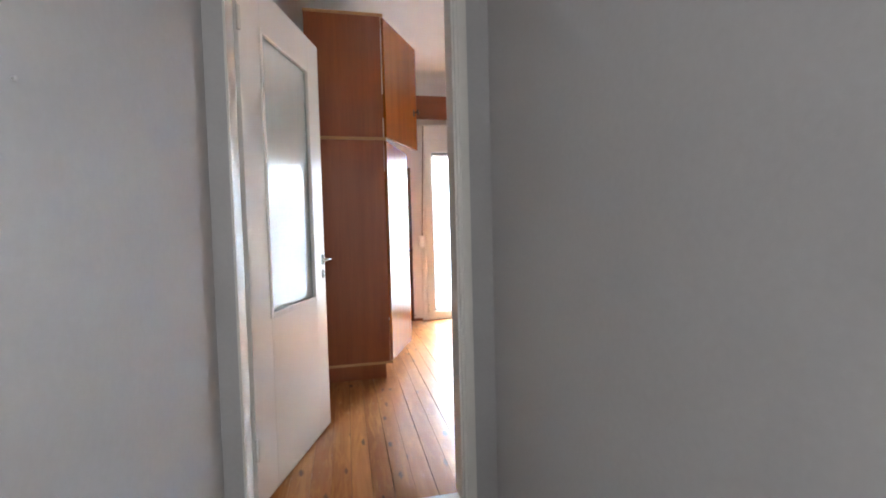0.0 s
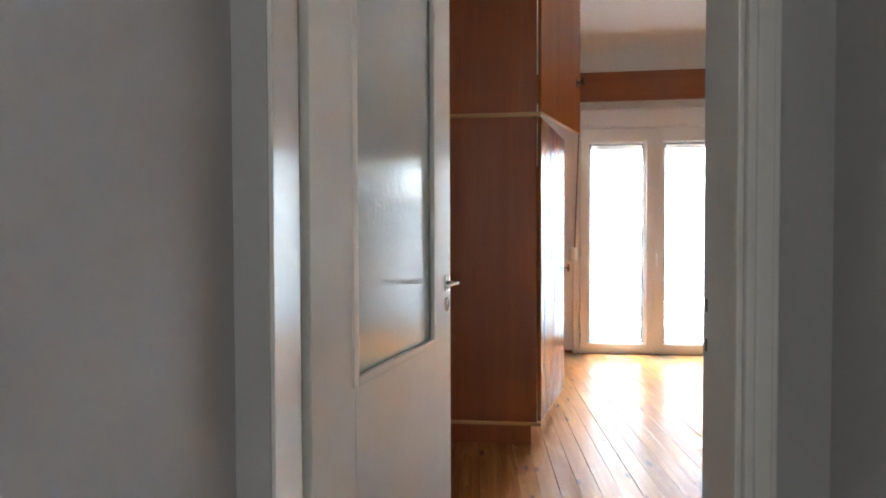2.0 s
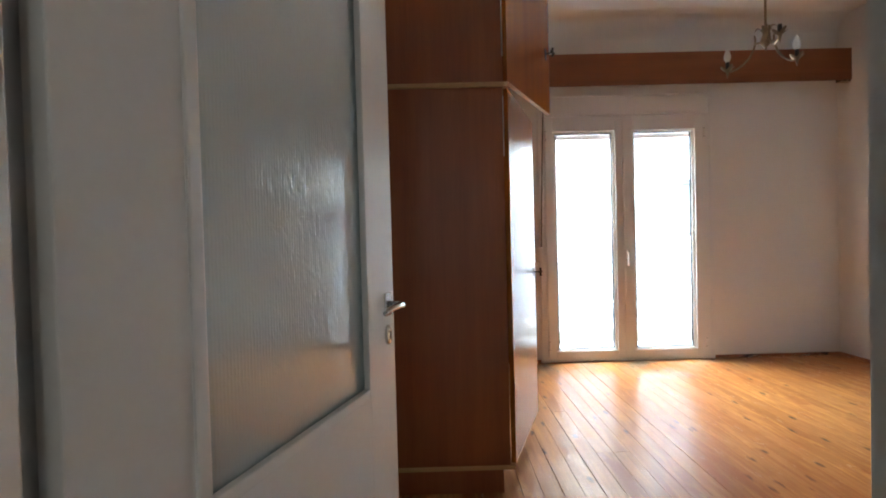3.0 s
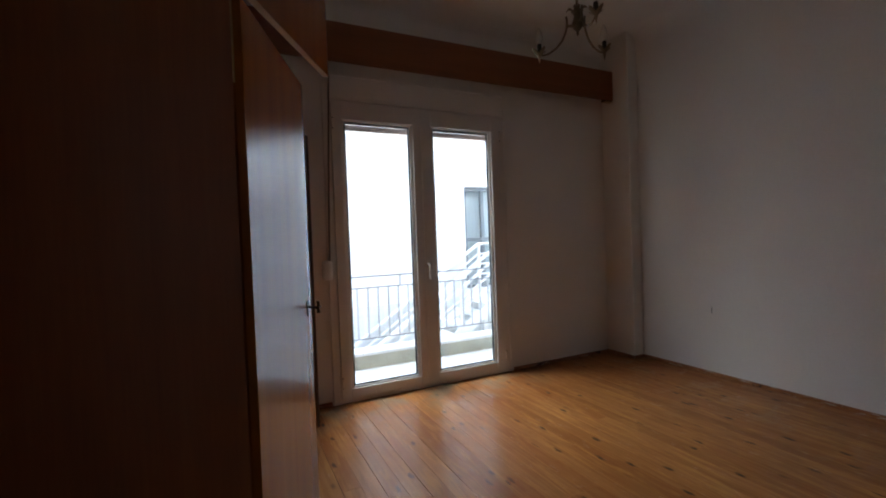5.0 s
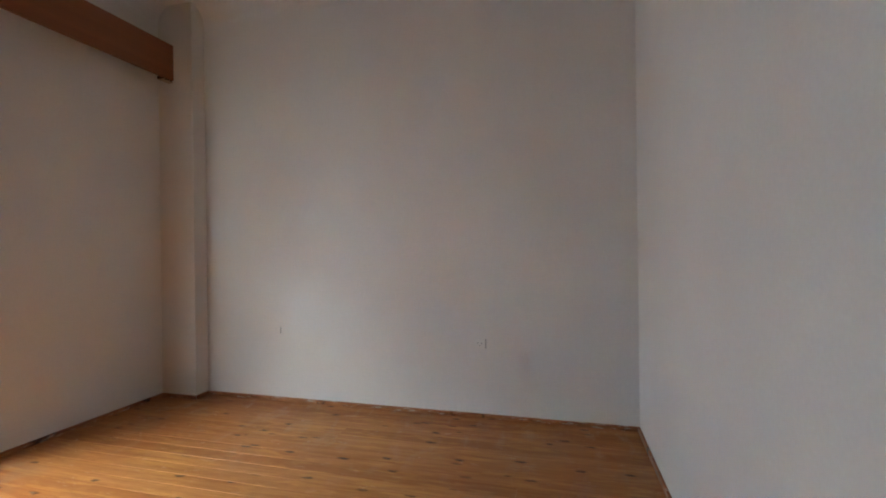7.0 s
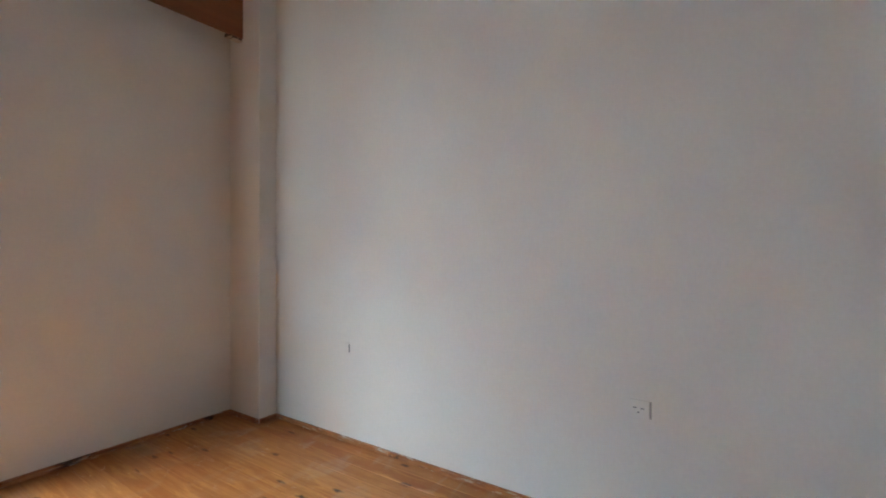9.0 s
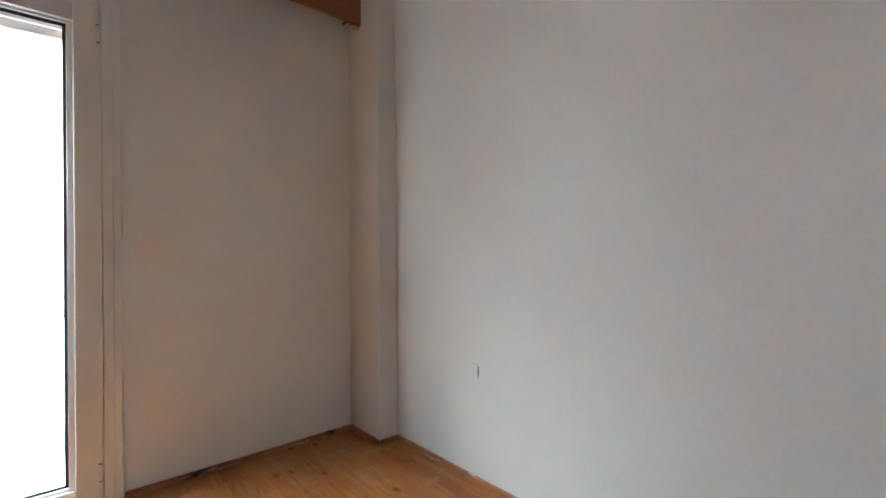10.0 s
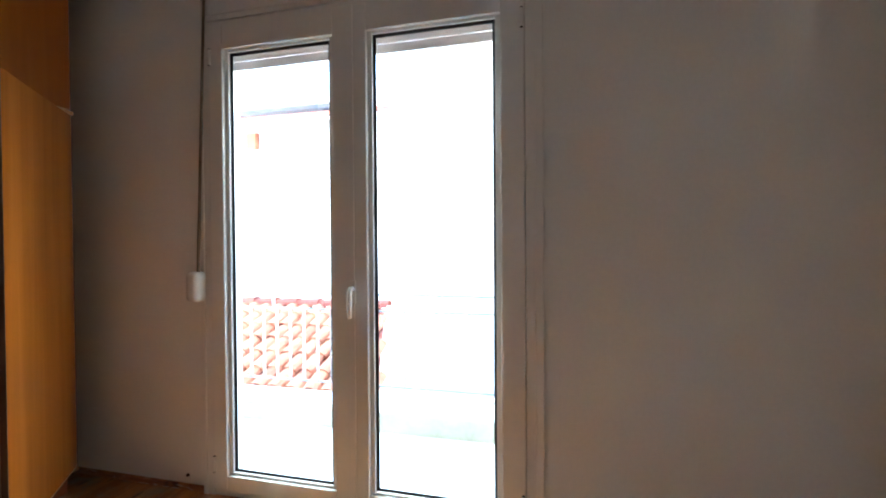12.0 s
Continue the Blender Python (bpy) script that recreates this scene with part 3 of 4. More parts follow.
# ---- pelmet ----
def pelmet():
    p = root("pelmet", pose(0, 0, 0), "red-brown veneered curtain pelmet with torn end", "pelmet")
    y = 5.397
    z0, z1, xe = 2.415, 2.685, 3.784
    part("fascia", boxes(((XL + 0.002, y, z0), (xe, y + 0.018, z1), 0.002)), PELMET_WOOD, p)
    part("top_board", boxes(((XL + 0.002, y + 0.018, z1 - 0.02), (3.742, YW - 0.002, z1 - 0.002))), PELMET_WOOD, p)
    part("end_board", boxes(((3.752, y + 0.0185, z0 + 0.01), (3.743, 5.5, z1 - 0.022))), PELMET_WOOD, p)
    part("edge_strip", boxes(((XL + 0.002, y + 0.001, z0 - 0.003), (3.66, y + 0.017, z0 - 0.0005))), PELMET_WOOD, p)
    part("curtain_rail", boxes(((XL + 0.01, y + 0.05, z0 + 0.075), (3.72, y + 0.085, z0 + 0.091), 0.003)), PLATE, p, "white curtain rail")
    part("end_strip", boxes(((xe + 0.0005, y + 0.001, z0 + 0.004), (xe + 0.004, y + 0.017, z1 - 0.002))), RAW_WOOD, p, "pale raw end edge")
    for x, s in ((3.70, 0.016), (3.735, 0.011), (3.664, 0.009)):
        bm = bmesh.new()
        box(bm, (x - s, y + 0.012, z0 - 0.012), (x + s, y + 0.06, z0 + 0.012), 0.003)
        stop = part("rail_stop", bm, DARK_EDGE, p, "dark wooden block at the rail's end")
        part("splinter", boxes(((x - s, y + 0.006, z0 - 0.0165), (x + s, y + 0.05, z0 - 0.0125), 0.001), ((x + s + 0.0005, y + 0.012, z0 - 0.016), (x + s + 0.004, y + 0.055, z0 + 0.004))), RAW_WOOD, stop, "pale torn splinter")


pelmet()


# ---- wardrobe ----
def key(parent, x, z):
    bm = bmesh.new()
    box(bm, (x - 0.013, -0.0035, z - 0.032), (x + 0.013, -0.0002, z + 0.024), 0.0015)
    plate = part("lock_plate", bm, IRON, parent, "dark iron lock plate")
    bm = bmesh.new()
    tube(bm, [(x, -0.002, z), (x, -0.038, z)], 0.0042, 8)
    for dx, dz in ((0.020, 0.0), (0.0, 0.022)):
        tube(bm, [(x - dx, -0.040, z - dz), (x - dx * 0.4, -0.040, z - dz * 0.4), (x + dx * 0.4, -0.040, z + dz * 0.4), (x + dx, -0.040, z + dz)], [0.0075, 0.0045, 0.0045, 0.0075], 8)
    part("key", bm, IRON, plate, "dark iron key in the lock", True)


def wardrobe():
    X0, X1, Y0, Y1 = -0.115, 0.425, 3.50, 5.385
    zp, zm, zt = 0.095, 1.765, 2.66
    t = 0.02
    w = root("wardrobe", pose(0, 0, 0), "tall red-brown veneered wardrobe with three doors, two ajar", "wardrobe")
    part("plinth", boxes(((X0 + 0.02, Y0 + 0.012, FZ), (X1 - 0.03, Y1 - 0.012, zp - 0.001), 0.002)), VENEER, w)
    for z0, z1 in ((zp, zm - 0.001), (zm + 0.022, zt)):
        part("side_panel", boxes(((X0, Y0, z0), (X1, Y0 + t, z1), 0.0015)), VENEER, w)
        part("side_panel", boxes(((X0, Y1 - t, z0), (X1, Y1, z1), 0.0015)), VENEER, w)
        part("back_panel", boxes(((X0, Y0 + t, z0), (X0 + 0.008, Y1 - t, z1))), INSIDE_WOOD, w)
        part("base_board", boxes(((X0 + 0.008, Y0 + t, z0 + 0.002), (X1 - 0.004, Y1 - t, z0 + 0.02))), INSIDE_WOOD, w)
        part("top_board", boxes(((X0 + 0.008, Y0 + t, z1 - 0.02), (X1 - 0.004, Y1 - t, z1 - 0.002))), INSIDE_WOOD, w)
        for k in (1, 2):
            y = Y0 + (Y1 - Y0) * k / 3
            part("divider", boxes(((X0 + 0.008, y - 0.009, z0 + 0.02), (X1 - 0.006, y + 0.009, z1 - 0.02))), INSIDE_WOOD, w)
    for z, over in ((zp - 0.004, 0.004), (zm, 0.008), (zt + 0.001, 0.006)):
        part("moulding", boxes(((X0 - 0.004, Y0 - over, z), (X1 + 0.022, Y1 + over, z + 0.02), 0.004)), EDGE_WOOD, w, "pale wooden edge moulding")
    width = (Y1 - Y0) / 3 - 0.003
    for level, (z0, z1) in enumerate(((zp + 0.022, zm - 0.004), (zm + 0.026, zt - 0.004))):
        for k in range(3):
            turn = ((21.5, 0.0, 37.0), (31.0, 0.0, 0.0))[level][k]
            if k < 2:
                hinge_y = Y0 + k * (Y1 - Y0) / 3 + 0.0015
                m = pose(X1 + 0.022, hinge_y, z0, 0, 0, 90 - turn)
                flip = 1
            else:
                hinge_y = Y1 - 0.0015
                m = pose(X1 + 0.022, hinge_y, z0, 0, 0, -90 + turn)
                flip = -1
            d = part("wardrobe_door", boxes(((0.004, 0, 0), (width - 0.004, 0.02, z1 - z0), 0.0012)) if flip > 0 else boxes(((0.004, -0.02, 0), (width - 0.004, 0.0, z1 - z0), 0.0012)), VENEER_DOOR, w, "glossy orange-brown veneered door")
            d.matrix_basis = m
            e0, e1 = (0.0005, 0.0195) if flip > 0 else (-0.0195, -0.0005)
            part("edge_strip", boxes(((width - 0.0035, e0, 0.001), (width - 0.0005, e1, z1 - z0 - 0.001))), DARK_EDGE, d, "dark edge strip")
            part("bottom_strip", boxes(((0.006, e0, -0.0035), (width - 0.006, e1, -0.0005))), EDGE_WOOD, d, "pale lower edge strip")
            if flip > 0 and k == 0:
                key(d, width - 0.066, 0.803 if level == 0 else 0.31)


wardrobe()


# ---- chandelier ----
def chandelier():
    cx, cy, zb = 1.80, 3.80, 1.988
    c = root("chandelier", pose(cx, cy, zb), "three-armed aged bronze chandelier with two candle bulbs", "chandelier")
    bm = bmesh.new()
    lathe(bm, [(0.002, 0.026), (0.006, 0.038), (0.005, 0.046), (0.013, 0.053), (0.023, 0.066), (0.025, 0.076), (0.018, 0.096), (0.013, 0.112), (0.017, 0.126), (0.026, 0.133), (0.010, 0.140), (0.006, 0.148)], 20)
    part("body", bm, BRASS, c, "", True)
    bm = bmesh.new()
    tube(bm, [(0, 0, 0.143), (0, 0, HC - zb - 0.04)], 0.0055, 10)
    part("stem", bm, BRASS, c, "", True)
    bm = bmesh.new()
    lathe(bm, [(0.008, HC - zb - 0.075), (0.030, HC - zb - 0.06), (0.052, HC - zb - 0.02), (0.055, HC - zb)], 20)
    part("ceiling_rose", bm, BRASS, c, "", True)
    for deg, lift, bulb in ((136, 0.0, True), (3, 0.016, True), (-108, 0.066, False)):
        a = radians(deg)
        dx, dy = math.cos(a), math.sin(a)
        R = 0.165
        bm = bmesh.new()
        bend = [(0.046, 0.118), (0.043, 0.098), (0.044, 0.076), (0.050, 0.050), (0.066, 0.016), (0.092, -0.012), (0.122, -0.029), (0.148, -0.034), (R, -0.025)]
        pts = [(dx * r, dy * r, z + lift * r / R) for r, z in bend]
        tube(bm, pts, [0.004, 0.0048, 0.005, 0.005, 0.005, 0.0048, 0.0045, 0.0042, 0.004], 8)
        tube(bm, [(dx * 0.018, dy * 0.018, 0.074), (dx * 0.045, dy * 0.045, 0.076 + lift * 0.045 / R)], 0.006, 8)
        arm = part("arm", bm, BRASS, c, "", True)
        bm = bmesh.new()
        n = 24
        inner = [bm.verts.new((dx * R + 0.010 * math.cos(2 * math.pi * i / n), dy * R + 0.010 * math.sin(2 * math.pi * i / n), lift - 0.022)) for i in range(n)]
        rim = []
        for i in range(n):
            r = 0.026 + 0.012 * math.cos(2 * math.pi * i / n * 4)
            rim.append(bm.verts.new((dx * R + r * math.cos(2 * math.pi * i / n), dy * R + r * math.sin(2 * math.pi * i / n), lift - 0.012 + 0.010 * math.cos(2 * math.pi * i / n * 4))))
        low = [bm.verts.new((v.co.x, v.co.y, v.co.z - 0.0025)) for v in rim]
        tip = bm.verts.new((dx * R, dy * R, lift - 0.07))
        foot = [bm.verts.new((dx * R + 0.008 * math.cos(2 * math.pi * i / n), dy * R + 0.008 * math.sin(2 * math.pi * i / n), lift - 0.032)) for i in range(n)]
        for i in range(n):
            j = (i + 1) % n
            bm.faces.new((inner[i], inner[j], rim[j], rim[i]))
            bm.faces.new((rim[i], rim[j], low[j], low[i]))
            bm.faces.new((low[i], low[j], foot[j], foot[i]))
            bm.faces.new((foot[i], foot[j], tip))
        bm.faces.new(inner)
        part("drip_cup", bm, BRASS, arm, "leaf-shaped bronze cup", True)
        bm = bmesh.new()
        lathe(bm, [(0.0095, 0.0), (0.0095, 0.036), (0.008, 0.04)], 14, (dx * R, dy * R, lift - 0.021))
        part("candle_sleeve", bm, BLACK, arm, "black lamp holder", True)
        if not bulb:
            continue
        bm = bmesh.new()
        lathe(bm, [(0.007, 0.0), (0.012, 0.008), (0.0165, 0.022), (0.0165, 0.034), (0.012, 0.052), (0.006, 0.066), (0.001, 0.074)], 16, (dx * R, dy * R, lift + 0.018))
        part("bulb", bm, BULB, arm, "milky candle bulb, unlit", True)
    for k in range(4):
        a = radians(45 + 90 * k)
        bm = bmesh.new()
        rows = []
        for i in range(6):
            s = i / 5
            r, z, wd = 0.010 + 0.036 * s, 0.126 + 0.022 * math.sin(s * 2.6), 0.013 * math.sin(math.pi * (0.15 + 0.85 * s)) + 0.001
            base = Vector((math.cos(a) * r, math.sin(a) * r, z))
            side = Vector((-math.sin(a), math.cos(a), 0)) * wd
            rows.append([bm.verts.new(base - side), bm.verts.new(base + Vector((0, 0, -0.003))), bm.verts.new(base + side)])
        for p, q in zip(rows, rows[1:]):
            for i in (0, 1):
                bm.faces.new((p[i], p[i + 1], q[i + 1], q[i]))
        bmesh.ops.solidify(bm, geom=bm.faces[:], thickness=0.0015)
        part("leaf_ornament", bm, BRASS, c, "curled bronze leaf", True)


chandelier()


# ---- wall plates ----
def wall_plate(y, z, marks):
    s = root("wall_socket", pose(XR, y, z), "white square wall outlet plate" if marks else "blank white cover plate on the wall", "wall outlet", "", "wall outlets")
    part("plate", boxes(((-0.006 if marks else -0.005, -0.033, -0.033), (-0.0005, 0.033, 0.033), 0.002)), WALL_PLATE if marks else PLASTER, s)
    if marks:
        # Grey strip paints in the shade on the white plate's side.
        part("side_shade", boxes(((-0.0035, -0.0405, -0.031), (-0.001, -0.0335, 0.031))), PLATE_SIDE_SHADE, s, "shaded side of the plate, as a grey strip")
        for dy, dz, wd in ((0.016, 0.004, 0.006), (-0.010, 0.003, 0.006), (0.004, -0.012, 0.004)):
            bm = bmesh.new()
            box(bm, (-0.0068, dy - wd, dz - 0.0018), (-0.0058, dy + wd, dz + 0.0018))
            part("contact_slot", bm, GREY_FRAME, s)
    else:
        # Dark strip stands for the thin shadow along the blank plate's edge.
        part("edge_shade", boxes(((-0.0055, -0.0350, -0.020), (-0.0005, -0.0333, 0.024))), GREY_FRAME, s, "shaded edge of the plate, as a dark strip")


wall_plate(4.600, 0.505, False)
wall_plate(3.058, 0.47, True)

nail = bmesh.new()
lathe(nail, [(0.0025, 0.0), (0.0025, 0.004), (0.0042, 0.005), (0.0042, 0.0065), (0.002, 0.0075)], 10)
nail = tagged(part("nail", nail, HALL_PAINT, None, "", True), "small painted-over nail in the grey hall wall", "nail")
nail.matrix_world = pose(HL - 0.001, 0.945, 1.318, 0, 90, 0)

stub = bmesh.new()
tube(stub, [(0, 0.004, 0), (0, -0.006, 0.001), (0.004, -0.012, 0.006)], [0.009, 0.008, 0.005], 8)
stub = tagged(part("cable_stub", stub, BLACK, None, "", True), "short dark cable stub low on the white wall", "cable stub")
stub.matrix_world = pose(0.925, YW, 0.048)

# ---- balcony ----
structure("balcony_floor", boxes(((-1.5, YO, -0.22), (5.5, 6.62, -0.055))), MARBLE, "sunlit pale speckled balcony floor", "floor")
# Unseen outer wall, made 10 m tall to keep the house opposite in shade.
structure("sun_blocking_front", boxes(((-6.0, YO - 0.05, 3.22), (10.0, YO, 10.0)), ((XR + 0.2, YO - 0.1, -4.0), (10.0, YO, 3.22)), ((-6.0, YO - 0.1, -4.0), (XL - 0.2, YO, 3.22)), ((XL - 0.2, YO - 0.1, -4.0), (XR + 0.2, YO, -0.23))), WHITEWASH, "unseen white outer wall of the flat, raised to block the sun", "wall")
parapet = root("parapet", pose(0, 0, 0), "low cream balcony kerb wall with a white stone cap", "parapet", "structure")
part("kerb_wall", boxes(((-1.5, 6.42, -0.055), (5.5, 6.60, 0.075))), CREAM_RENDER, parapet)
for k in range(7):
    part("cap_stone", boxes(((-1.5 + k, 6.40, 0.076), (-0.504 + k, 6.63, 0.104), 0.004)), MARBLE, parapet)


def balcony_railing():
    r = root("balcony_railing", pose(0, 6.50, 0.104), "light grey metal balcony railing with upright bars", "railing")
    for z, h, d in ((0.708, 0.014, 0.018), (0.60, 0.012, 0.008), (0.105, 0.012, 0.008)):
        part("rail", boxes(((-1.5, -d, z), (5.5, d, z + h), 0.002)), TOP_RAIL_PAINT, r)
    me = mesh_of("bar", boxes(((-0.008, -0.004, 0.117), (0.008, 0.004, 0.600))), RAIL_PAINT)
    for k in range(66):
        piece("bar", me, r, pose(-1.45 + k * 0.105, 0, 0))
    for x in (-1.47, 5.44):
        part("post", boxes(((x, -0.016, 0.0), (x + 0.032, 0.016, 0.708), 0.002)), RAIL_PAINT, r)
    for x in (-0.47, 0.73, 1.933, 3.13, 4.33):
        part("spacer", boxes(((x - 0.008, -0.006, 0.612), (x + 0.008, 0.006, 0.708))), RAIL_PAINT, r)


balcony_railing()


# ---- across the yard ----
structure("ground", boxes(((-400, -400, -4.2), (400, 400, -4.0))), GROUND, "pale concrete yard between the houses", "ground")


def white_building():
    b = root("white_building", pose(0, 0, 0), "white rendered house across the yard with a grey window", "building")
    y = 9.25
    wx0, wx1, wz0, wz1 = 4.22, 5.30, 0.25, 2.08
    part("wall", boxes(((1.05, y, -4.0), (wx0, y + 0.25, 4.3)), ((wx1, y, -4.0), (12, y + 0.25, 4.3)), ((wx0, y, -4.0), (wx1, y + 0.25, wz0)), ((wx0, y, wz1), (wx1, y + 0.25, 4.3)), ((1.05, y + 0.25, -4.0), (1.3, y + 5, 4.3))), WHITEWASH, b)
    part("cladding", boxes(((1.06, y - 0.03, -4.0), (12, y - 0.002, 0.12))), GREY_CLADDING, b, "grey-blue corrugated cladding low on the wall")
    part("roof", boxes(((0.9, y - 0.8, 4.3), (12, y + 5, 4.5))), WHITEWASH, b, "overhanging white roof slab")
    # Slab added above the view so the wall's top falls into soft shade.
    part("shade_slab", boxes(((1.9, y - 0.95, 3.3), (3.35, y - 0.002, 3.45), 0.01)), WHITEWASH, b, "unseen white slab, added to shade the wall below")
    win = part("window", boxes(((wx0, y + 0.05, wz0), (wx0 + 0.06, y + 0.12, wz1)), ((wx1 - 0.06, y + 0.05, wz0), (wx1, y + 0.12, wz1)), ((wx0 + 0.06, y + 0.05, wz1 - 0.07), (wx1 - 0.06, y + 0.12, wz1)), ((wx0 + 0.06, y + 0.05, wz0), (wx1 - 0.06, y + 0.12, wz0 + 0.06)),
                               ((wx0 + 0.37, y + 0.05, wz0 + 0.06), (wx0 + 0.43, y + 0.12, wz1 - 0.07)), ((wx0 + 0.06, y + 0.052, 1.10), (wx1 - 0.06, y + 0.118, 1.16))), GREY_FRAME, b, "grey aluminium window")
    part("curtain", boxes(((wx0 + 0.01, y + 0.16, wz0), (wx1 - 0.01, y + 0.20, wz1))), GREY_CURTAIN, win, "grey-blue curtain behind the window")


white_building()


def staircase():
    s = root("outdoor_staircase", pose(0, 0, 0), "white painted iron staircase with tube railings", "staircase")
    y0, y1 = 8.45, 9.15
    slope = 0.66
    xa, xb = 0.6, 4.42
    za = -2.35
    rise = lambda x: za + (x - xa) * slope
    for y in (y0, y1):
        bm = bmesh.new()
        v = [bm.verts.new((x, y + dy, rise(x) + dz)) for x in (xa, xb) for dy in (-0.012, 0.012) for dz in (-0.10, 0.10)]
        for f in ((0, 1, 3, 2), (4, 6, 7, 5), (0, 4, 5, 1), (2, 3, 7, 6), (0, 2, 6, 4), (1, 5, 7, 3)):
            bm.faces.new([v[i] for i in f])
        part("stringer", bm, STAIR_PAINT, s)
        for h, rad in ((0.88, 0.028), (0.70, 0.018), (0.52, 0.018), (0.34, 0.018)):
            bm = bmesh.new()
            tube(bm, [(xa, y, rise(xa) + h), (xb, y, rise(xb) + h), (xb + 1.6, y, rise(xb) + h)], rad, 8)
            part("rail", bm, STAIR_PAINT, s)
        for k in range(6):
            x = xa + (xb - xa) * k / 5
            part("post", boxes(((x - 0.022, y - 0.022, rise(x)), (x + 0.022, y + 0.022, rise(x) + 0.88))), STAIR_PAINT, s)
    me = mesh_of("tread", boxes(((-0.14, y0 + 0.013, -0.02), (0.14, y1 - 0.013, 0.02))), STAIR_PAINT)
    n = 15
    for k in range(n):
        x = xa + (xb - xa) * (k + 0.5) / n
        piece("tread", me, s, pose(x, 0, rise(x)))
    part("landing", boxes(((xb, y0 - 0.01, rise(xb) - 0.06), (xb + 1.6, y1 + 0.01, rise(xb)))), STAIR_PAINT, s)
    for x in (xb + 0.05, xb + 1.5):
        for y in (y0 + 0.05, y1 - 0.05):
            part("column", boxes(((x - 0.04, y - 0.04, -4.0), (x + 0.04, y + 0.04, rise(xb) - 0.061))), STAIR_PAINT, s)
    part("column", boxes(((xa - 0.05, y0, -4.0), (xa + 0.05, y1, rise(xa) - 0.1))), STAIR_PAINT, s)


staircase()


def tile_mesh(name, width, length, mat):
    """A curved roof tile, open below, that tapers a little."""
    bm = bmesh.new()
    n = 7
    rings = []
    for y, w, lift in ((0, width, 0.018), (length, width * 0.86, 0.0)):
        outer = [bm.verts.new((math.cos(math.pi * k / (n - 1)) * w / 2, y, lift + math.sin(math.pi * k / (n - 1)) * w * 0.42)) for k in range(n)]
        inner = [bm.verts.new((math.cos(math.pi * k / (n - 1)) * (w / 2 - 0.014), y, lift + math.sin(math.pi * k / (n - 1)) * (w * 0.42 - 0.014))) for k in range(n)]
        rings.append((outer, inner))
    (o0, i0), (o1, i1) = rings
    for k in range(n - 1):
        bm.faces.new((o0[k], o0[k + 1], o1[k + 1], o1[k]))
        bm.faces.new((o0[k], i0[k], i0[k + 1], o0[k + 1]))
    return mesh_of(name, bm, mat)


def tiled_annex():
    a = root("tiled_annex", pose(0, 0, 0), "low annex with an old terracotta tiled roof", "building")
    ye, ze, yr, zr = 8.15, -0.50, 10.0, 0.17
    part("wall", boxes(((-7, ye + 0.25, -4.0), (0.55, yr, ze - 0.05))), WHITEWASH, a)
    bm = bmesh.new()
    top = [bm.verts.new(c) for c in ((-7, ye, ze), (0.80, ye, ze), (0.18, yr, zr), (-7, yr, zr))]
    low = [bm.verts.new(v.co + Vector((0, 0, -0.08))) for v in top]
    bm.faces.new(top)
    bm.faces.new(low[::-1])
    for k in range(4):
        bm.faces.new((top[k], low[k], low[(k + 1) % 4], top[(k + 1) % 4]))
    roof = part("roof", bm, RIDGE_RED, a, "terracotta tiled roof")
    slope = math.degrees(math.atan2(zr - ze, yr - ye))
    me = tile_mesh("roof_tile", 0.20, 0.40, TERRACOTTA)
    run = math.hypot(yr - ye, zr - ze)
    c, s = math.cos(radians(slope)), math.sin(radians(slope))
    for i in range(27):
        for j in range(6):
            d = -0.04 + j * 0.325
            y, z = ye + d * c, ze + d * s
            x = 0.70 - i * 0.225
            if x > 0.72 - 0.34 * (y - ye):
                continue
            piece("roof_tile", me, roof, pose(x + random.uniform(-0.012, 0.012), y, z + 0.012, slope + random.uniform(-1.5, 1.5), 0, random.uniform(-2, 2)))
    cap = tile_mesh("ridge_tile", 0.24, 0.42, RIDGE_RED)
    for i in range(14):
        piece("ridge_tile", cap, roof, pose(0.25 - i * 0.38, yr, zr + 0.02, 0, 0, 90))


tiled_annex()


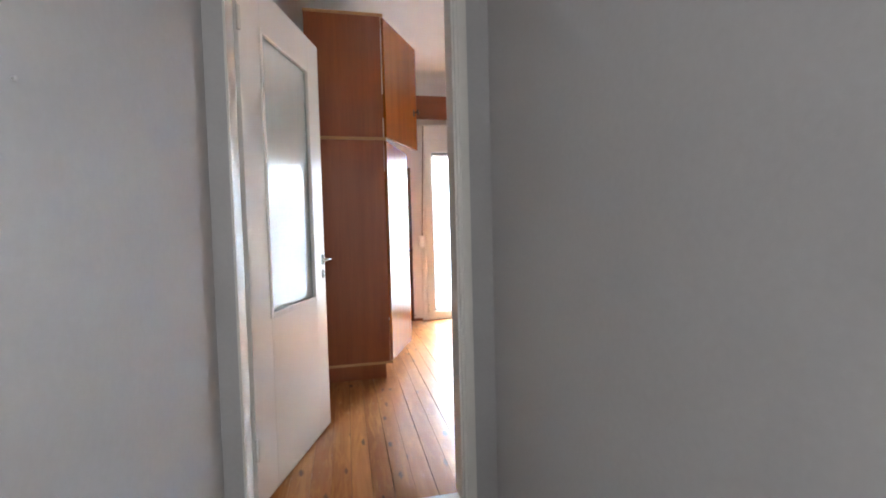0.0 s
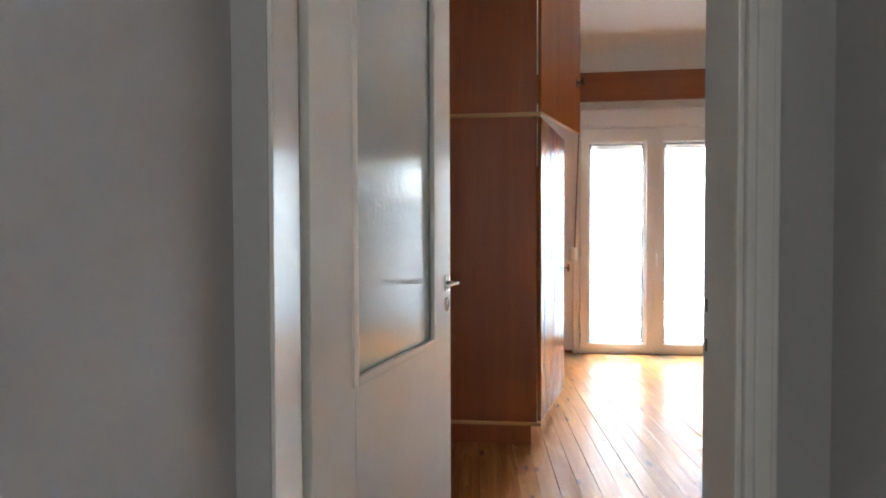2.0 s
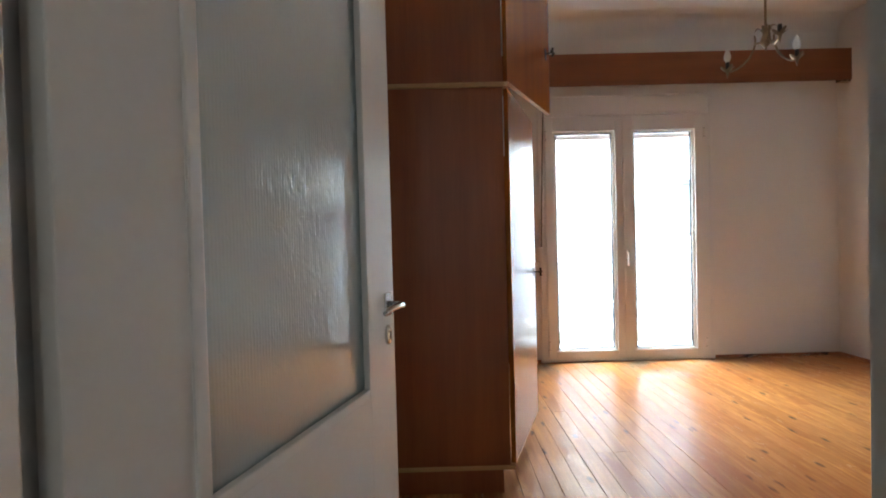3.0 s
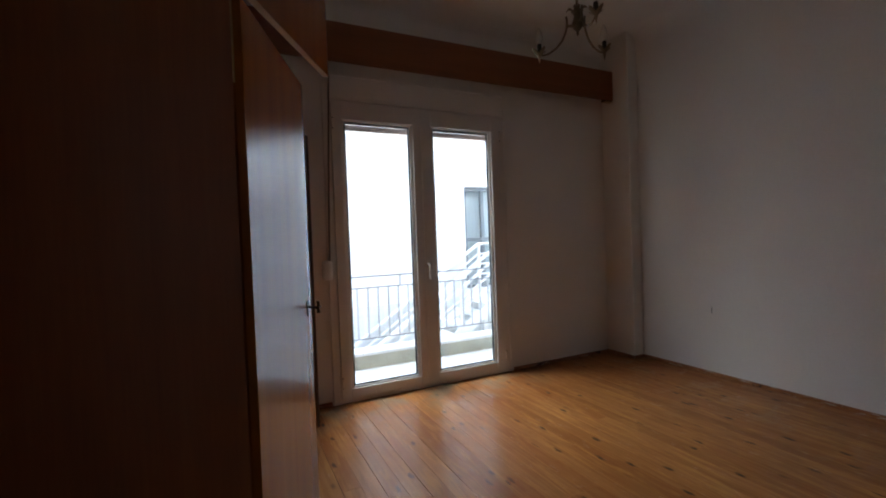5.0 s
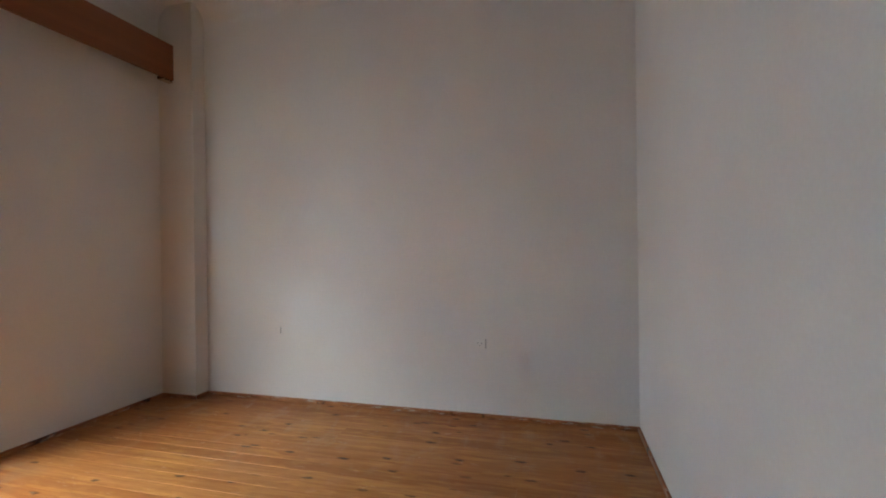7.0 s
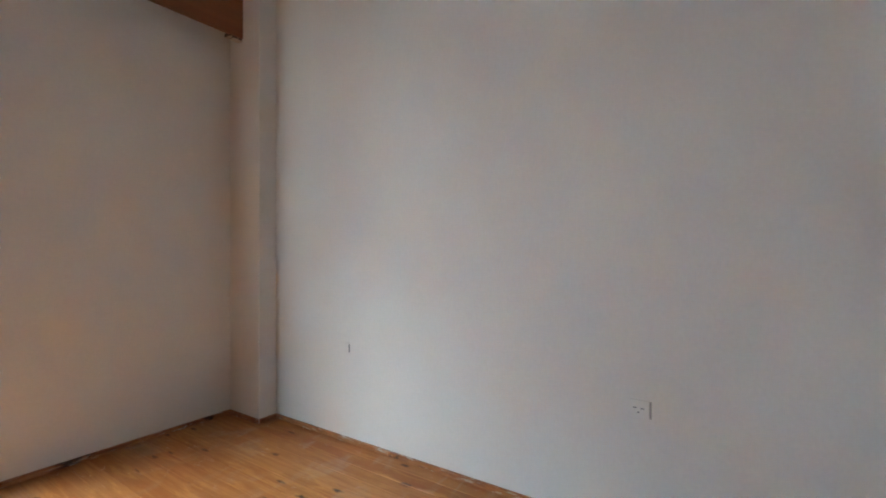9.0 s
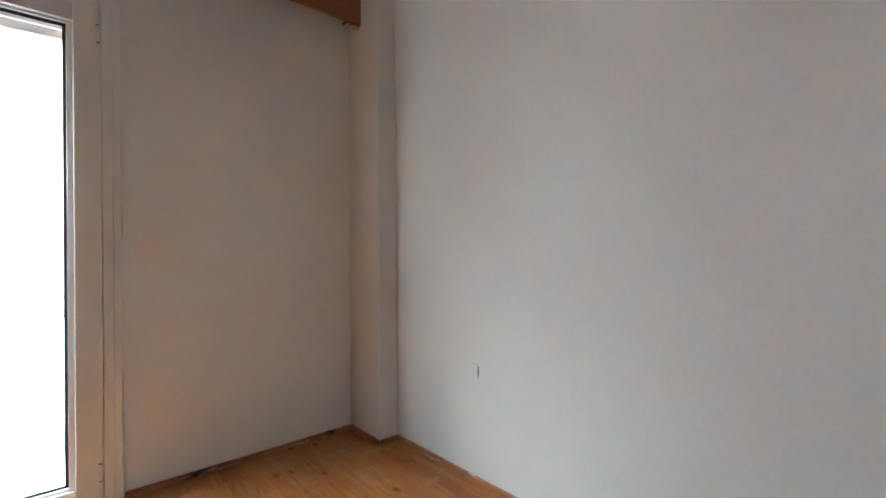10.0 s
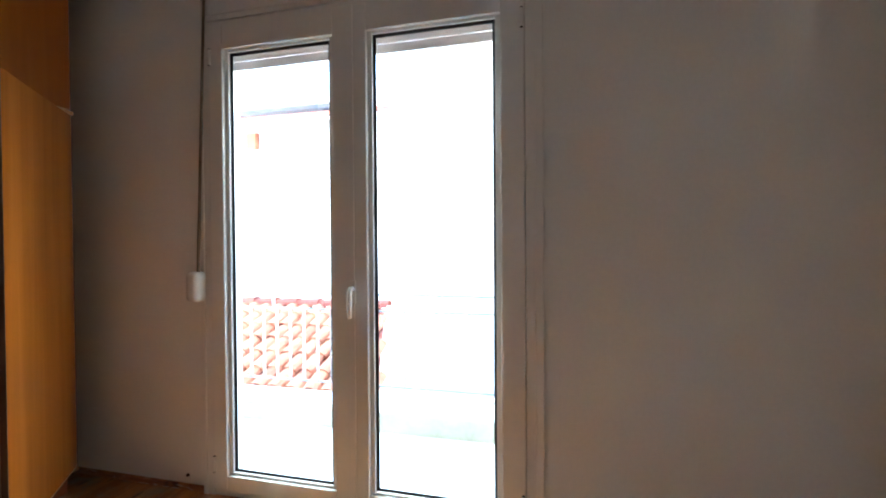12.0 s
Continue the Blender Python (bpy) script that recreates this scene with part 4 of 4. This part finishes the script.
def eaves_house():
    h = root("eaves_house", pose(0, 0, 0), "white house with tiled eaves and a gutter", "building")
    y = 11.2
    part("wall", boxes(((-9, y, -4.0), (-0.25, y + 6, 3.46))), WHITEWASH, h)
    bm = bmesh.new()
    tube(bm, [(-9, y - 0.60, 3.50), (-0.35, y - 0.60, 3.50)], 0.09, 8)
    part("gutter", bm, GUTTER, h, "violet-grey gutter")
    bm = bmesh.new()
    top = [bm.verts.new(c) for c in ((-9, y - 0.42, 3.50), (-0.35, y - 0.42, 3.50), (-0.35, y + 4, 4.88), (-9, y + 4, 4.88))]
    low = [bm.verts.new(v.co + Vector((0, 0, -0.1))) for v in top]
    bm.faces.new(top)
    bm.faces.new(low[::-1])
    for k in range(4):
        bm.faces.new((top[k], low[k], low[(k + 1) % 4], top[(k + 1) % 4]))
    roof = part("roof", bm, RIDGE_RED, h)
    me = tile_mesh("roof_tile", 0.20, 0.42, EAVE_TILE)
    for i in range(36):
        for j in range(2):
            piece("roof_tile", me, roof, pose(-0.45 - i * 0.225, y - 0.46 + j * 0.33, 3.505 + j * 0.105, 17.3, 0, 0))
    part("brick_pier", boxes(((-3.05, y - 0.12, 2.98), (-2.85, y - 0.002, 3.28), 0.004)), TERRACOTTA, h, "brick-red downpipe corner")


eaves_house()


# ---- floor boards ----
def floor_boards():
    width = 0.0893
    y0, y1 = 1.95, YW - 0.001
    span = y1 - y0
    meshes = {}

    def board(length):
        if length not in meshes:
            bm = bmesh.new()
            g, c = 0.0006, 0.0005
            prof = [(g, -0.024), (width - g, -0.024), (width - g, -c), (width - g - c, 0.0), (g + c, 0.0), (g, -c)]
            ends = [[bm.verts.new((x, y, z)) for x, z in prof] for y in (0.0006, length - 0.0006)]
            n = len(prof)
            for k in range(n):
                bm.faces.new((ends[0][k], ends[0][(k + 1) % n], ends[1][(k + 1) % n], ends[1][k]))
            bm.faces.new(ends[0][::-1])
            bm.faces.new(ends[1])
            meshes[length] = mesh_of("plank", bm, PINE)
        return meshes[length]

    cuts = (span, 1.25, 1.9, 2.45, span, 0.8)
    count = int((XR - XL) / width + 0.5)
    for k in range(count):
        cut = cuts[(k * 5 + k // 3) % len(cuts)]
        x = XL + k * width + random.uniform(-0.0006, 0.0006)
        piece("plank", board(cut), floor, pose(x, y0, FZ + random.uniform(-0.0002, 0.0002), 0, random.uniform(-0.35, 0.35), 0))
        if cut < span:
            piece("plank", board(round(span - cut, 4)), floor, pose(x, y0 + cut, FZ + random.uniform(-0.0002, 0.0002), 0, random.uniform(-0.35, 0.35), 0))


floor_boards()
